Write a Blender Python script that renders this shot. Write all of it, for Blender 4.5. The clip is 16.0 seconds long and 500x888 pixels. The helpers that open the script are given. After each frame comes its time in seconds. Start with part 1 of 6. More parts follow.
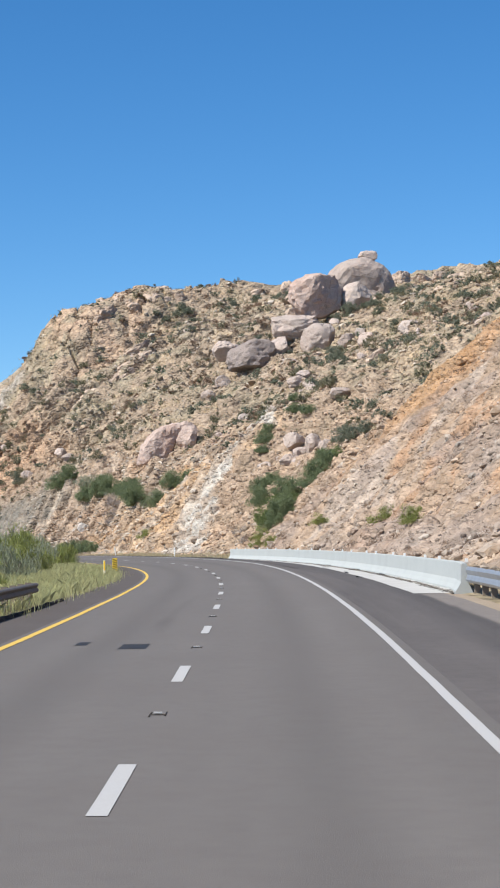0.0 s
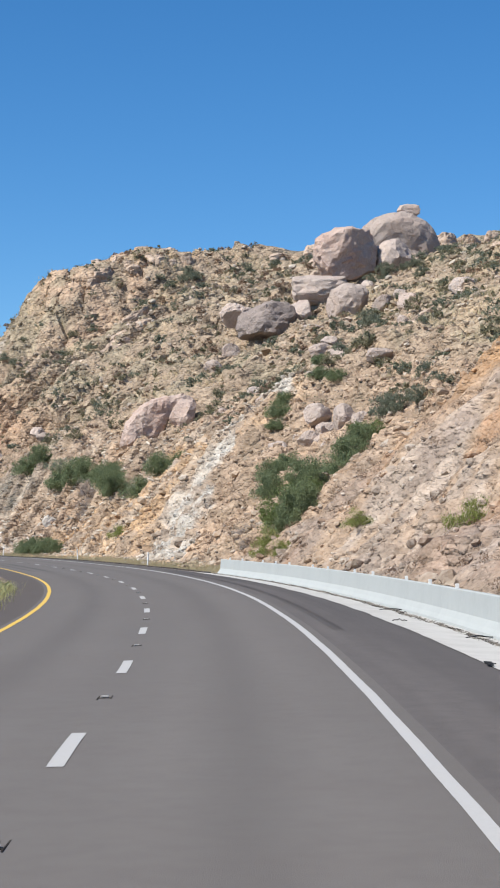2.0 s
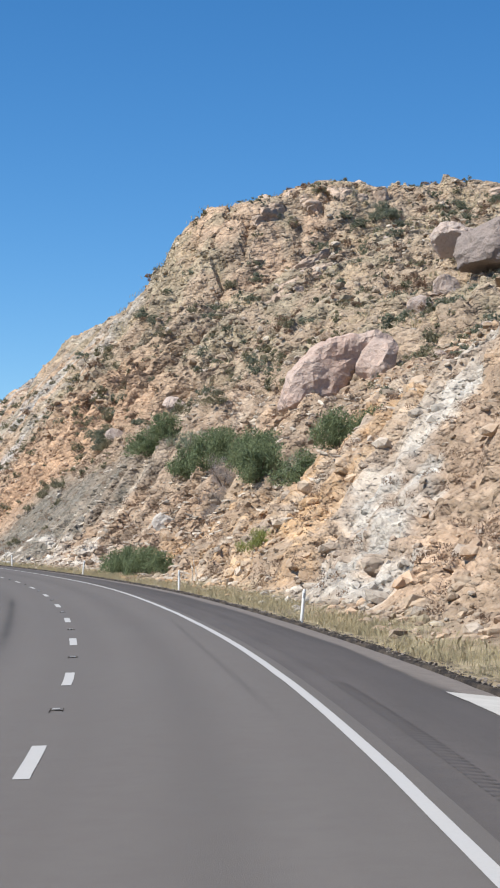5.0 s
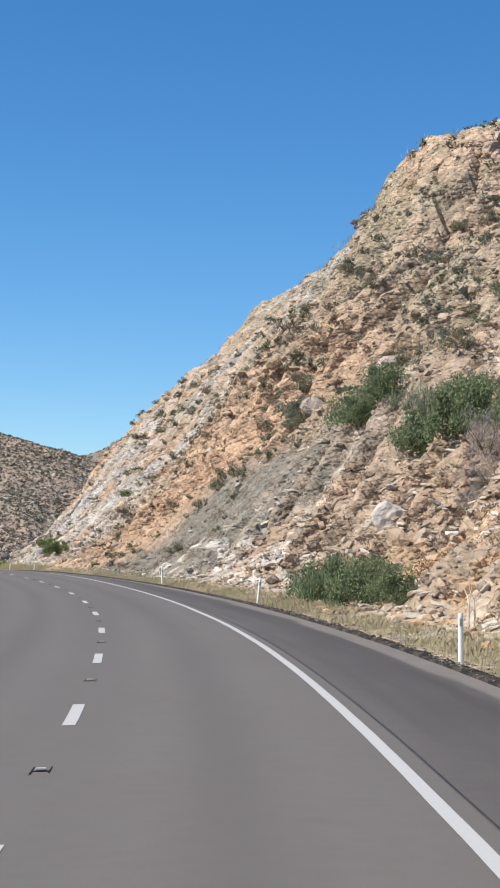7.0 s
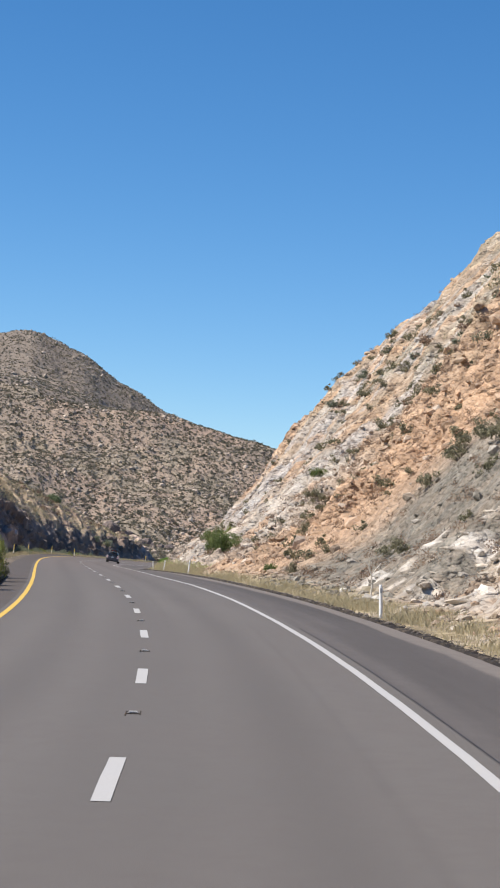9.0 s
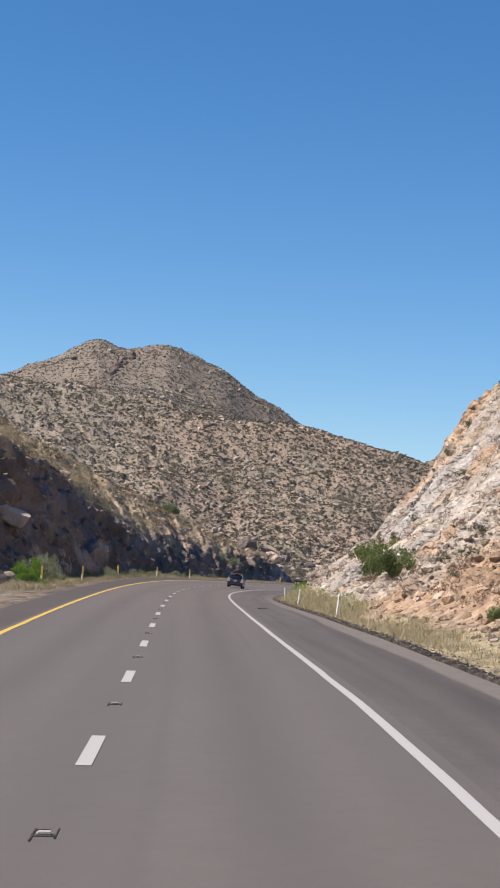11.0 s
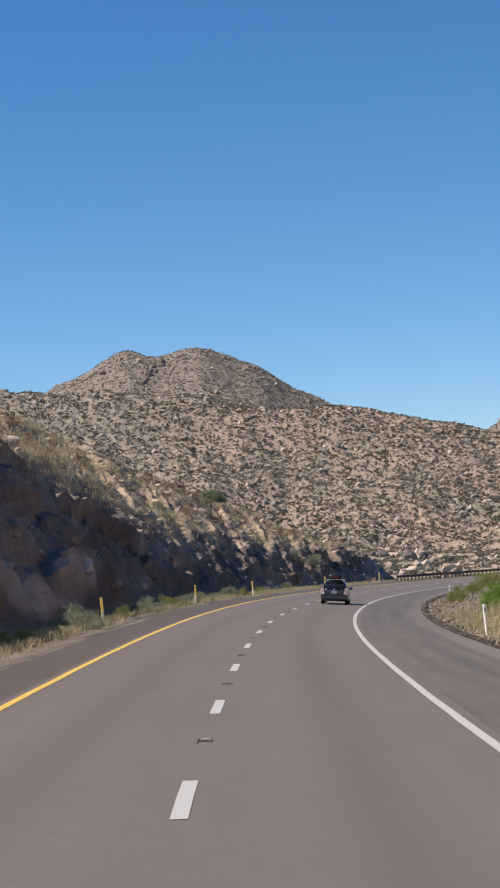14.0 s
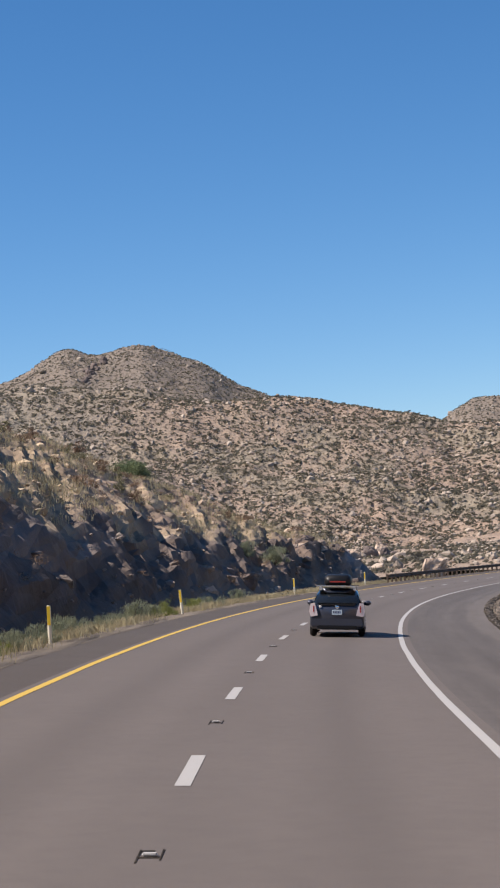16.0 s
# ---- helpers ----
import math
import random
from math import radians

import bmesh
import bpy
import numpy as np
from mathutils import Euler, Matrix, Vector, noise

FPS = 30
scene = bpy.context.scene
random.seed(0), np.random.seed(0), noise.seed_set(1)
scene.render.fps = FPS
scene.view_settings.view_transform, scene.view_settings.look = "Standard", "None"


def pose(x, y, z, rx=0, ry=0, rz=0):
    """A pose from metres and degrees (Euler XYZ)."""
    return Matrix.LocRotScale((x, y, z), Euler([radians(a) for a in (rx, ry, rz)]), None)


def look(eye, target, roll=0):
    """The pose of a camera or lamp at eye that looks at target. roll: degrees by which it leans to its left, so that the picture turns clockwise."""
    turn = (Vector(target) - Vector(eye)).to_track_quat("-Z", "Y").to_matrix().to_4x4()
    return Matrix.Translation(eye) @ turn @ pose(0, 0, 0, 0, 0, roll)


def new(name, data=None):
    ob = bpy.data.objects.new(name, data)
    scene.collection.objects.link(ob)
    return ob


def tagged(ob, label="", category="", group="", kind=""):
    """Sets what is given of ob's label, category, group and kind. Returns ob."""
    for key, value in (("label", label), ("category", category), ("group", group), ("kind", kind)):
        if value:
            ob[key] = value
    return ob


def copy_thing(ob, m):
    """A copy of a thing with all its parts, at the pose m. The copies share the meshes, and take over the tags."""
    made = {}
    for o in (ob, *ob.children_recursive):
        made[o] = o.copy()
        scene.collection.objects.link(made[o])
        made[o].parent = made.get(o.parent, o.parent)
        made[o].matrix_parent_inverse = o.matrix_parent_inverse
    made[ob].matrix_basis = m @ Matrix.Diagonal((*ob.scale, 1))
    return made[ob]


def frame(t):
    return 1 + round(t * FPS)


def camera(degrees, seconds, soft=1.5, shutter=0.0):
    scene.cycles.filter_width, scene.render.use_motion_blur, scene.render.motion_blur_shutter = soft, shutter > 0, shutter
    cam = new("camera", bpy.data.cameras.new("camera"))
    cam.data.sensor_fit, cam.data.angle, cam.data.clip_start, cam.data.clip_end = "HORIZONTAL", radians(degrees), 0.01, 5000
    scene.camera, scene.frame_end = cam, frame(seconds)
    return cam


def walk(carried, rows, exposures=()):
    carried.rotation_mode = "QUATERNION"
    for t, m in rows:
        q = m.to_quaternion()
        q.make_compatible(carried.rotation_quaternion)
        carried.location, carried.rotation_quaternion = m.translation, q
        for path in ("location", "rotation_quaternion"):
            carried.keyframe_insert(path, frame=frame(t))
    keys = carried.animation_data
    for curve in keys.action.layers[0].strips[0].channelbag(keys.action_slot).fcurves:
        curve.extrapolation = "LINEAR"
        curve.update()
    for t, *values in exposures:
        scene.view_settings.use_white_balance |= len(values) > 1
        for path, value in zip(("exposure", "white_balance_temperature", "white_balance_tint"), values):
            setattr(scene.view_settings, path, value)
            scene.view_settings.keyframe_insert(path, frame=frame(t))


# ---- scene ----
cam = camera(15.548, 16.0, soft=2.0, shutter=0.0)


def eye(x, y, z, heading, lift, lean):
    """A pose from a place, a heading (degrees to the left of +y), an upward tilt and a lean."""
    a, b = radians(heading), radians(lift)
    way = Vector((-math.sin(a) * math.cos(b), math.cos(a) * math.cos(b), math.sin(b)))
    return look((x, y, z), Vector((x, y, z)) + way, lean)


walk(cam, [
    (0.0, eye(1.374, 0.000, 2.152, 0.535, 3.595, -1.571)),
    (0.5, eye(1.520, 14.291, 2.401, 0.727, 3.670, -1.234)),
    (1.0, eye(1.647, 28.606, 2.652, 0.828, 3.627, -0.609)),
    (1.5, eye(1.635, 42.940, 2.894, 0.932, 3.668, -0.096)),
    (2.0, eye(1.522, 57.285, 3.115, 1.039, 3.616, 0.237)),
    (2.5, eye(1.140, 71.613, 3.319, 1.208, 3.673, 0.661)),
    (3.0, eye(0.588, 85.900, 3.511, 1.513, 3.818, 1.035)),
    (3.2, eye(0.315, 91.600, 3.586, 1.673, 3.857, 1.159)),
    (3.7, eye(-0.536, 105.792, 3.765, 2.646, 3.901, 1.438)),
    (4.2, eye(-1.645, 119.899, 3.936, 4.054, 3.932, 1.806)),
    (4.7, eye(-3.050, 133.921, 4.093, 5.742, 3.953, 2.131)),
    (5.3, eye(-5.183, 150.631, 4.279, 7.877, 3.968, 2.280)),
    (5.5, eye(-6.004, 156.178, 4.341, 8.911, 3.931, 2.478)),
    (6.0, eye(-8.325, 169.990, 4.494, 10.967, 3.784, 2.496)),
    (6.5, eye(-11.152, 183.707, 4.636, 11.872, 4.077, 2.387)),
    (7.0, eye(-14.314, 197.371, 4.784, 12.998, 3.998, 2.397)),
    (7.5, eye(-17.848, 210.982, 4.944, 15.502, 3.716, 2.697)),
    (8.0, eye(-21.683, 224.569, 5.112, 17.039, 3.554, 3.178)),
    (8.2, eye(-23.314, 229.993, 5.175, 17.770, 3.486, 3.584)),
    (8.7, eye(-27.624, 243.529, 5.317, 18.788, 3.504, 3.746)),
    (9.2, eye(-32.251, 257.026, 5.451, 19.248, 3.655, 3.678)),
    (9.7, eye(-37.198, 270.474, 5.593, 19.691, 3.834, 3.504)),
    (10.3, eye(-43.452, 286.574, 5.773, 20.934, 3.938, 3.327)),
    (10.5, eye(-45.592, 291.938, 5.833, 21.654, 4.033, 3.413)),
    (11.0, eye(-51.155, 305.299, 5.978, 23.481, 3.835, 3.401)),
    (11.5, eye(-57.061, 318.559, 6.096, 24.190, 3.906, 3.391)),
    (12.0, eye(-63.131, 331.784, 6.171, 24.708, 3.866, 1.497)),
    (12.5, eye(-69.546, 344.884, 6.197, 24.817, 3.903, -1.398)),
    (13.0, eye(-75.987, 358.006, 6.221, 24.868, 3.919, -3.340)),
    (13.5, eye(-82.292, 371.220, 6.236, 24.850, 3.898, -3.507)),
    (14.0, eye(-88.567, 384.464, 6.235, 24.802, 3.865, -3.705)),
    (14.5, eye(-94.691, 397.785, 6.211, 24.496, 3.898, -4.082)),
    (15.0, eye(-100.746, 411.135, 6.173, 24.506, 3.905, -4.063)),
    (15.5, eye(-106.683, 424.533, 6.124, 23.415, 3.827, -4.561)),
    (16.0, eye(-112.484, 437.987, 6.067, 23.117, 3.764, -4.822)),
], exposures=[(0.0, 0.49, 6400, 9), (1.0, 0.45, 6400, 9), (2.2, 0.42, 6400, 9), (6.5, 0.44, 6430, 9), (8.0, 0.52, 6600, 10), (8.6, 0.5, 6650, 11), (10.5, 0.4, 6850, 14), (12.5, 0.4, 6950, 16), (16.0, 0.4, 6950, 16)])


# ---- light ----
SUN_AZ, SUN_EL = radians(121.0), radians(50.0)      # azimuth to the left of +y
SUN_WAY = Vector((-math.sin(SUN_AZ) * math.cos(SUN_EL), math.cos(SUN_AZ) * math.cos(SUN_EL), math.sin(SUN_EL)))
world = bpy.data.worlds.new("sky")
scene.world = world
world.use_nodes = True
wn = world.node_tree
sky = wn.nodes.new("ShaderNodeTexSky")
sky.sky_type, sky.sun_disc = "NISHITA", False
sky.sun_elevation, sky.sun_rotation = SUN_EL, -SUN_AZ
sky.altitude, sky.air_density, sky.dust_density, sky.ozone_density = 1500.0, 1.0, 0.08, 5.0
deep = wn.nodes.new("ShaderNodeHueSaturation")
deep.inputs["Saturation"].default_value, deep.inputs["Value"].default_value = 1.24, 1.03
deep.inputs["Hue"].default_value = 0.499
wn.links.new(sky.outputs["Color"], deep.inputs["Color"])
wn.links.new(deep.outputs["Color"], wn.nodes["Background"].inputs["Color"])
wn.nodes["Background"].inputs["Strength"].default_value = 0.1
lamp = bpy.data.lights.new("sun", "SUN")
lamp.energy, lamp.angle, lamp.color = 4.9, radians(0.53), (1.0, 0.955, 0.88)
sun = new("sun", lamp)
sun.matrix_world = look((0, 0, 400), Vector((0, 0, 400)) - SUN_WAY)


# ---- materials ----
def material(name, base, rough=0.9, grain=(), bump=(), metal=0.0, tone=False, spread=0.0, spec=0.3, island=0.0, blocks=(), grain_way=None):
    """A surface: base colour, layers of grain (scale, strength, colour), relief (scale, height in m)."""
    m = bpy.data.materials.new(name)
    m.use_nodes = True
    nt = m.node_tree
    b = nt.nodes["Principled BSDF"]
    b.inputs["Roughness"].default_value, b.inputs["Metallic"].default_value = rough, metal
    b.inputs["Specular IOR Level"].default_value = spec
    where = nt.nodes.new("ShaderNodeNewGeometry").outputs["Position"]
    if tone:
        a = nt.nodes.new("ShaderNodeAttribute")
        a.attribute_name = "tone"
        colour = a.outputs["Color"]
    else:
        c = nt.nodes.new("ShaderNodeRGB")
        c.outputs[0].default_value = (*base, 1)
        colour = c.outputs[0]
    for k, (scale, strength, tint) in enumerate(grain):
        n = nt.nodes.new("ShaderNodeTexNoise")
        n.inputs["Scale"].default_value, n.inputs["Detail"].default_value = scale, 5.0
        n.inputs["Roughness"].default_value = 0.65
        nt.links.new(where, n.inputs["Vector"])
        r = nt.nodes.new("ShaderNodeMapRange")
        r.inputs["From Min"].default_value, r.inputs["From Max"].default_value = 0.42, 0.66
        r.inputs["To Max"].default_value = strength
        nt.links.new(n.outputs["Fac"], r.inputs["Value"])
        mix = nt.nodes.new("ShaderNodeMix")
        mix.data_type = "RGBA"
        nt.links.new(r.outputs["Result"], mix.inputs["Factor"])
        nt.links.new(colour, mix.inputs["A"])
        mix.inputs["B"].default_value = (*tint, 1)
        colour = mix.outputs["Result"]
    if spread or island:
        h = nt.nodes.new("ShaderNodeHueSaturation")
        src = nt.nodes.new("ShaderNodeObjectInfo").outputs["Random"] if spread else nt.nodes.new("ShaderNodeNewGeometry").outputs["Random Per Island"]
        r = nt.nodes.new("ShaderNodeMapRange")
        w = spread or island
        r.inputs["To Min"].default_value, r.inputs["To Max"].default_value = 1 - w, 1 + w
        nt.links.new(src, r.inputs["Value"])
        nt.links.new(r.outputs["Result"], h.inputs["Value"])
        nt.links.new(colour, h.inputs["Color"])
        colour = h.outputs["Color"]
    last = None
    for scale, height, lo, hi in blocks:
        # angular fragments: each with its own tone and a raised middle
        st = nt.nodes.new("ShaderNodeMapping")
        st.inputs["Rotation"].default_value = (0.5, 0.35, 0.4)
        st.inputs["Scale"].default_value = (1.0, 0.65, 1.5)
        if grain_way:
            st.vector_type = "TEXTURE"
            st.inputs["Rotation"].default_value, st.inputs["Scale"].default_value = grain_way
        nt.links.new(where, st.inputs["Vector"])
        vor = nt.nodes.new("ShaderNodeTexVoronoi")
        vor.inputs["Scale"].default_value = scale
        nt.links.new(st.outputs["Vector"], vor.inputs["Vector"])
        sep = nt.nodes.new("ShaderNodeSeparateColor")
        nt.links.new(vor.outputs["Color"], sep.inputs["Color"])
        r = nt.nodes.new("ShaderNodeMapRange")
        r.inputs["To Min"].default_value, r.inputs["To Max"].default_value = lo, hi
        nt.links.new(sep.outputs["Red"], r.inputs["Value"])
        h = nt.nodes.new("ShaderNodeHueSaturation")
        nt.links.new(r.outputs["Result"], h.inputs["Value"])
        nt.links.new(colour, h.inputs["Color"])
        colour = h.outputs["Color"]
        bp = nt.nodes.new("ShaderNodeBump")
        bp.invert = True
        bp.inputs["Distance"].default_value = height
        nt.links.new(vor.outputs["Distance"], bp.inputs["Height"])
        if last:
            nt.links.new(last, bp.inputs["Normal"])
        last = bp.outputs["Normal"]
    nt.links.new(colour, b.inputs["Base Color"])
    for scale, height in bump:
        n = nt.nodes.new("ShaderNodeTexNoise")
        n.inputs["Scale"].default_value, n.inputs["Detail"].default_value = scale, 6.0
        nt.links.new(where, n.inputs["Vector"])
        bp = nt.nodes.new("ShaderNodeBump")
        bp.inputs["Distance"].default_value = height
        nt.links.new(n.outputs["Fac"], bp.inputs["Height"])
        if last:
            nt.links.new(last, bp.inputs["Normal"])
        last = bp.outputs["Normal"]
    if last:
        nt.links.new(last, b.inputs["Normal"])
    return m


def leafy(name, base, edge, island=0.3):
    m = material(name, base, 0.75, [(0.9, 0.6, edge)], island=island, spec=0.2)
    nt = m.node_tree
    b = nt.nodes["Principled BSDF"]
    thin = nt.nodes.new("ShaderNodeBsdfTranslucent")
    nt.links.new(b.inputs["Base Color"].links[0].from_socket, thin.inputs["Color"])
    mix = nt.nodes.new("ShaderNodeMixShader")
    mix.inputs["Fac"].default_value = 0.32
    nt.links.new(b.outputs["BSDF"], mix.inputs[1])
    nt.links.new(thin.outputs["BSDF"], mix.inputs[2])
    nt.links.new(mix.outputs["Shader"], nt.nodes["Material Output"].inputs["Surface"])
    return m


ASPHALT = material("worn_asphalt", (0.105, 0.09, 0.08), 0.85, [(0.25, 0.3, (0.118, 0.101, 0.090)), (3.0, 0.25, (0.093, 0.080, 0.072)), (60, 0.35, (0.135, 0.119, 0.108))], [(90, 0.004)], tone=True)
ASPHALT_DARK = material("shoulder_asphalt", (0.086, 0.070, 0.060), 0.85, [(0.22, 0.6, (0.105, 0.089, 0.078)), (2.5, 0.35, (0.062, 0.053, 0.048)), (70, 0.3, (0.085, 0.077, 0.072))], [(90, 0.005)])
ASPHALT_CURB = material("asphalt_curb", (0.03, 0.026, 0.024), 0.95, [(1.2, 0.7, (0.15, 0.12, 0.09)), (9, 0.5, (0.014, 0.013, 0.013))], [(4, 0.1), (15, 0.06)], spec=0.1)
TAR = material("tar", (0.022, 0.021, 0.022), 0.7, [(3.0, 0.5, (0.05, 0.048, 0.048))])
WHITE_PAINT = material("white_road_paint", (0.41, 0.40, 0.385), 0.75, [(1.2, 0.4, (0.42, 0.40, 0.37)), (25, 0.35, (0.36, 0.34, 0.32))])
YELLOW_PAINT = material("yellow_road_paint", (0.62, 0.41, 0.075), 0.75, [(1.2, 0.3, (0.5, 0.34, 0.09)), (25, 0.3, (0.4, 0.27, 0.1))])
CONCRETE = material("barrier_concrete", (0.37, 0.385, 0.37), 0.85, [(0.5, 0.45, (0.30, 0.31, 0.30)), (5, 0.35, (0.41, 0.42, 0.40)), (40, 0.2, (0.3, 0.3, 0.29))], [(30, 0.004)])
APRON = material("apron_concrete", (0.46, 0.44, 0.405), 0.9, [(0.9, 0.6, (0.33, 0.31, 0.28)), (9, 0.4, (0.5, 0.48, 0.44))], [(30, 0.006)])
HILL = material("weathered_granite", (0.4, 0.3, 0.2), 0.95, [(0.5, 0.3, (0.30, 0.205, 0.13)), (4.5, 0.26, (0.52, 0.43, 0.35)), (16, 0.2, (0.24, 0.18, 0.13))], [(5.0, 0.12), (22, 0.02)], tone=True, spec=0.1, blocks=[(0.5, 0.7, 0.86, 1.13), (1.5, 0.32, 0.84, 1.17), (4.0, 0.08, 0.92, 1.08)])
# dark tints deepen the shade painted on the left cut's face
CUT_ROCK = material("shade_toned_jointed_rock", (0.25, 0.2, 0.18), 0.95, [(0.35, 0.3, (0.09, 0.08, 0.078)), (2.2, 0.2, (0.21, 0.185, 0.175)), (14, 0.2, (0.09, 0.078, 0.075))], [(2.5, 0.12), (12, 0.03)], tone=True, spec=0.1, blocks=[(0.4, 0.7, 0.85, 1.15), (1.3, 0.25, 0.88, 1.14)], grain_way=((0.12, 0.0, 0.38), (1.0, 9.0, 1.0)))
BOULDER = material("granite_boulder", (0.53, 0.43, 0.365), 0.93, [(0.2, 0.55, (0.54, 0.38, 0.30)), (0.7, 0.45, (0.36, 0.30, 0.265)), (3.5, 0.4, (0.60, 0.51, 0.44)), (14, 0.3, (0.30, 0.25, 0.22))], [(0.9, 0.5), (4, 0.2), (16, 0.06)], spread=0.12, spec=0.2)
CRAG = material("fractured_crag", (0.47, 0.355, 0.27), 0.94, [(0.3, 0.6, (0.50, 0.38, 0.295)), (1.2, 0.4, (0.33, 0.235, 0.175)), (8, 0.35, (0.55, 0.45, 0.36))], [(1.2, 0.4), (6, 0.15)], spread=0.14, spec=0.15, blocks=[(0.7, 0.5, 0.8, 1.2)])
PINK_ROCK = material("pink_granite", (0.49, 0.365, 0.30), 0.93, [(0.22, 0.75, (0.42, 0.25, 0.185)), (0.6, 0.45, (0.33, 0.27, 0.24)), (3.5, 0.35, (0.62, 0.52, 0.45)), (14, 0.3, (0.3, 0.235, 0.2))], [(0.7, 0.5), (3, 0.2), (14, 0.05)], spec=0.2)
GREY_ROCK = material("grey_varnished_granite", (0.30, 0.243, 0.212), 0.9, [(0.25, 0.6, (0.35, 0.28, 0.24)), (1.0, 0.4, (0.19, 0.165, 0.155)), (5, 0.35, (0.4, 0.355, 0.32))], [(0.9, 0.45), (4, 0.2), (16, 0.06)], spec=0.2)
DARK_CRAG = material("varnished_crag", (0.17, 0.135, 0.12), 0.93, [(0.3, 0.6, (0.11, 0.09, 0.083)), (1.2, 0.4, (0.27, 0.21, 0.18))], [(0.5, 0.8), (2, 0.3)], spread=0.2, spec=0.15)
PALE_ROCK = material("pale_rock", (0.45, 0.375, 0.315), 0.93, [(0.5, 0.6, (0.40, 0.31, 0.25)), (5, 0.35, (0.53, 0.48, 0.42))], [(1.5, 0.25), (8, 0.08)], spread=0.1, spec=0.2)
WHITE_ROCK = material("white_rock", (0.50, 0.45, 0.395), 0.9, [(0.8, 0.5, (0.44, 0.38, 0.33)), (6, 0.3, (0.55, 0.51, 0.46))], [(1.5, 0.15), (8, 0.05)], spec=0.2)
RUBBLE = material("rubble", (0.4, 0.3, 0.2), 0.95, [(3, 0.4, (0.52, 0.46, 0.38)), (12, 0.3, (0.22, 0.17, 0.13))], [(5, 0.1)], tone=True, island=0.22, spec=0.15)
MOUNTAIN = material("desert_mountain", (0.3, 0.25, 0.2), 0.98, [(0.016, 0.18, (0.34, 0.265, 0.20)), (0.09, 0.25, (0.26, 0.225, 0.165)), (0.35, 0.22, (0.44, 0.36, 0.29)), (1.0, 0.45, (0.18, 0.15, 0.12))], [(0.15, 1.6), (0.5, 1.4), (1.3, 0.5)], tone=True, spec=0.1)
SOIL = material("gravelly_soil", (0.30, 0.235, 0.17), 0.97, [(0.4, 0.45, (0.36, 0.29, 0.2)), (6, 0.4, (0.2, 0.16, 0.12)), (35, 0.4, (0.42, 0.36, 0.3))], [(8, 0.05), (40, 0.02)], spec=0.1)
LEAF_GREEN = leafy("green_leaves", (0.185, 0.222, 0.115), (0.118, 0.155, 0.082))
LEAF_BRIGHT = leafy("yellow_green_leaves", (0.25, 0.27, 0.085), (0.17, 0.195, 0.062))
LEAF_OLIVE = leafy("olive_leaves", (0.215, 0.20, 0.125), (0.15, 0.145, 0.095))
LEAF_GREY = leafy("grey_green_leaves", (0.185, 0.20, 0.14), (0.13, 0.145, 0.105))
TWIGS = leafy("dry_twigs", (0.28, 0.195, 0.135), (0.195, 0.135, 0.10))
GREY_TWIGS = leafy("grey_twigs", (0.36, 0.31, 0.275), (0.25, 0.215, 0.195))
STRAW = leafy("dry_grass_blades", (0.43, 0.37, 0.235), (0.37, 0.315, 0.19), 0.14)
GRASS = leafy("green_gold_grass", (0.44, 0.425, 0.215), (0.33, 0.355, 0.16))
FAR_SHRUB = leafy("far_shrubs", (0.19, 0.17, 0.125), (0.135, 0.125, 0.095))
LEAF_LUSH = leafy("lush_green_leaves", (0.17, 0.30, 0.05), (0.11, 0.22, 0.04))
LEAF_MIXED = leafy("olive_green_leaves", (0.165, 0.205, 0.075), (0.11, 0.145, 0.055))
LEAF_SAGE = leafy("sage_leaves", (0.28, 0.30, 0.20), (0.20, 0.22, 0.145))
# steel darkened in its colour to stand in for the rail's shaded road side
SHADE_STEEL = material("shade_toned_rail", (0.15, 0.14, 0.13), 0.7, [(2, 0.5, (0.22, 0.2, 0.18)), (12, 0.3, (0.09, 0.08, 0.075))], metal=0.35)
SHOULDER = material("shoulder_asphalt_toned", (0.07, 0.06, 0.056), 0.87, [(2.5, 0.3, (0.058, 0.052, 0.049)), (70, 0.3, (0.11, 0.10, 0.09))], [(90, 0.005)], tone=True)
BLEACHED = material("bleached_wood", (0.62, 0.56, 0.48), 0.85, [(6, 0.5, (0.45, 0.4, 0.34))])
BARK = material("bark", (0.12, 0.09, 0.07), 0.95, [(8, 0.5, (0.2, 0.16, 0.13))])
STEEL = material("galvanised_steel", (0.42, 0.43, 0.44), 0.5, [(1.5, 0.5, (0.33, 0.34, 0.35)), (14, 0.3, (0.5, 0.5, 0.5))], metal=0.75)
RUSTY = material("weathered_steel", (0.10, 0.075, 0.06), 0.8, [(2, 0.5, (0.15, 0.1, 0.07))], metal=0.3)
WHITE_PLASTIC = material("white_plastic", (0.78, 0.77, 0.74), 0.5, [(6, 0.3, (0.6, 0.58, 0.53))])
CREAM_PLASTIC = material("cream_plastic", (0.82, 0.76, 0.60), 0.5, [(6, 0.3, (0.66, 0.6, 0.46))])
YELLOW_PLASTIC = material("yellow_sheeting", (0.95, 0.64, 0.05), 0.5, [(6, 0.2, (0.8, 0.55, 0.06))])
BLACK_SHEET = material("black_sheeting", (0.02, 0.02, 0.02), 0.5)
WOOD = material("grey_timber", (0.22, 0.18, 0.14), 0.9, [(5, 0.5, (0.14, 0.115, 0.09))])
CAR_PAINT = material("slate_car_paint", (0.058, 0.064, 0.085), 0.38, [(300, 0.2, (0.06, 0.066, 0.08))], metal=0.45, spec=0.5)
CAR_PAINT.node_tree.nodes["Principled BSDF"].inputs["Coat Weight"].default_value = 0.6
CAR_GLASS = material("tinted_glass", (0.012, 0.015, 0.018), 0.06, spec=0.6)
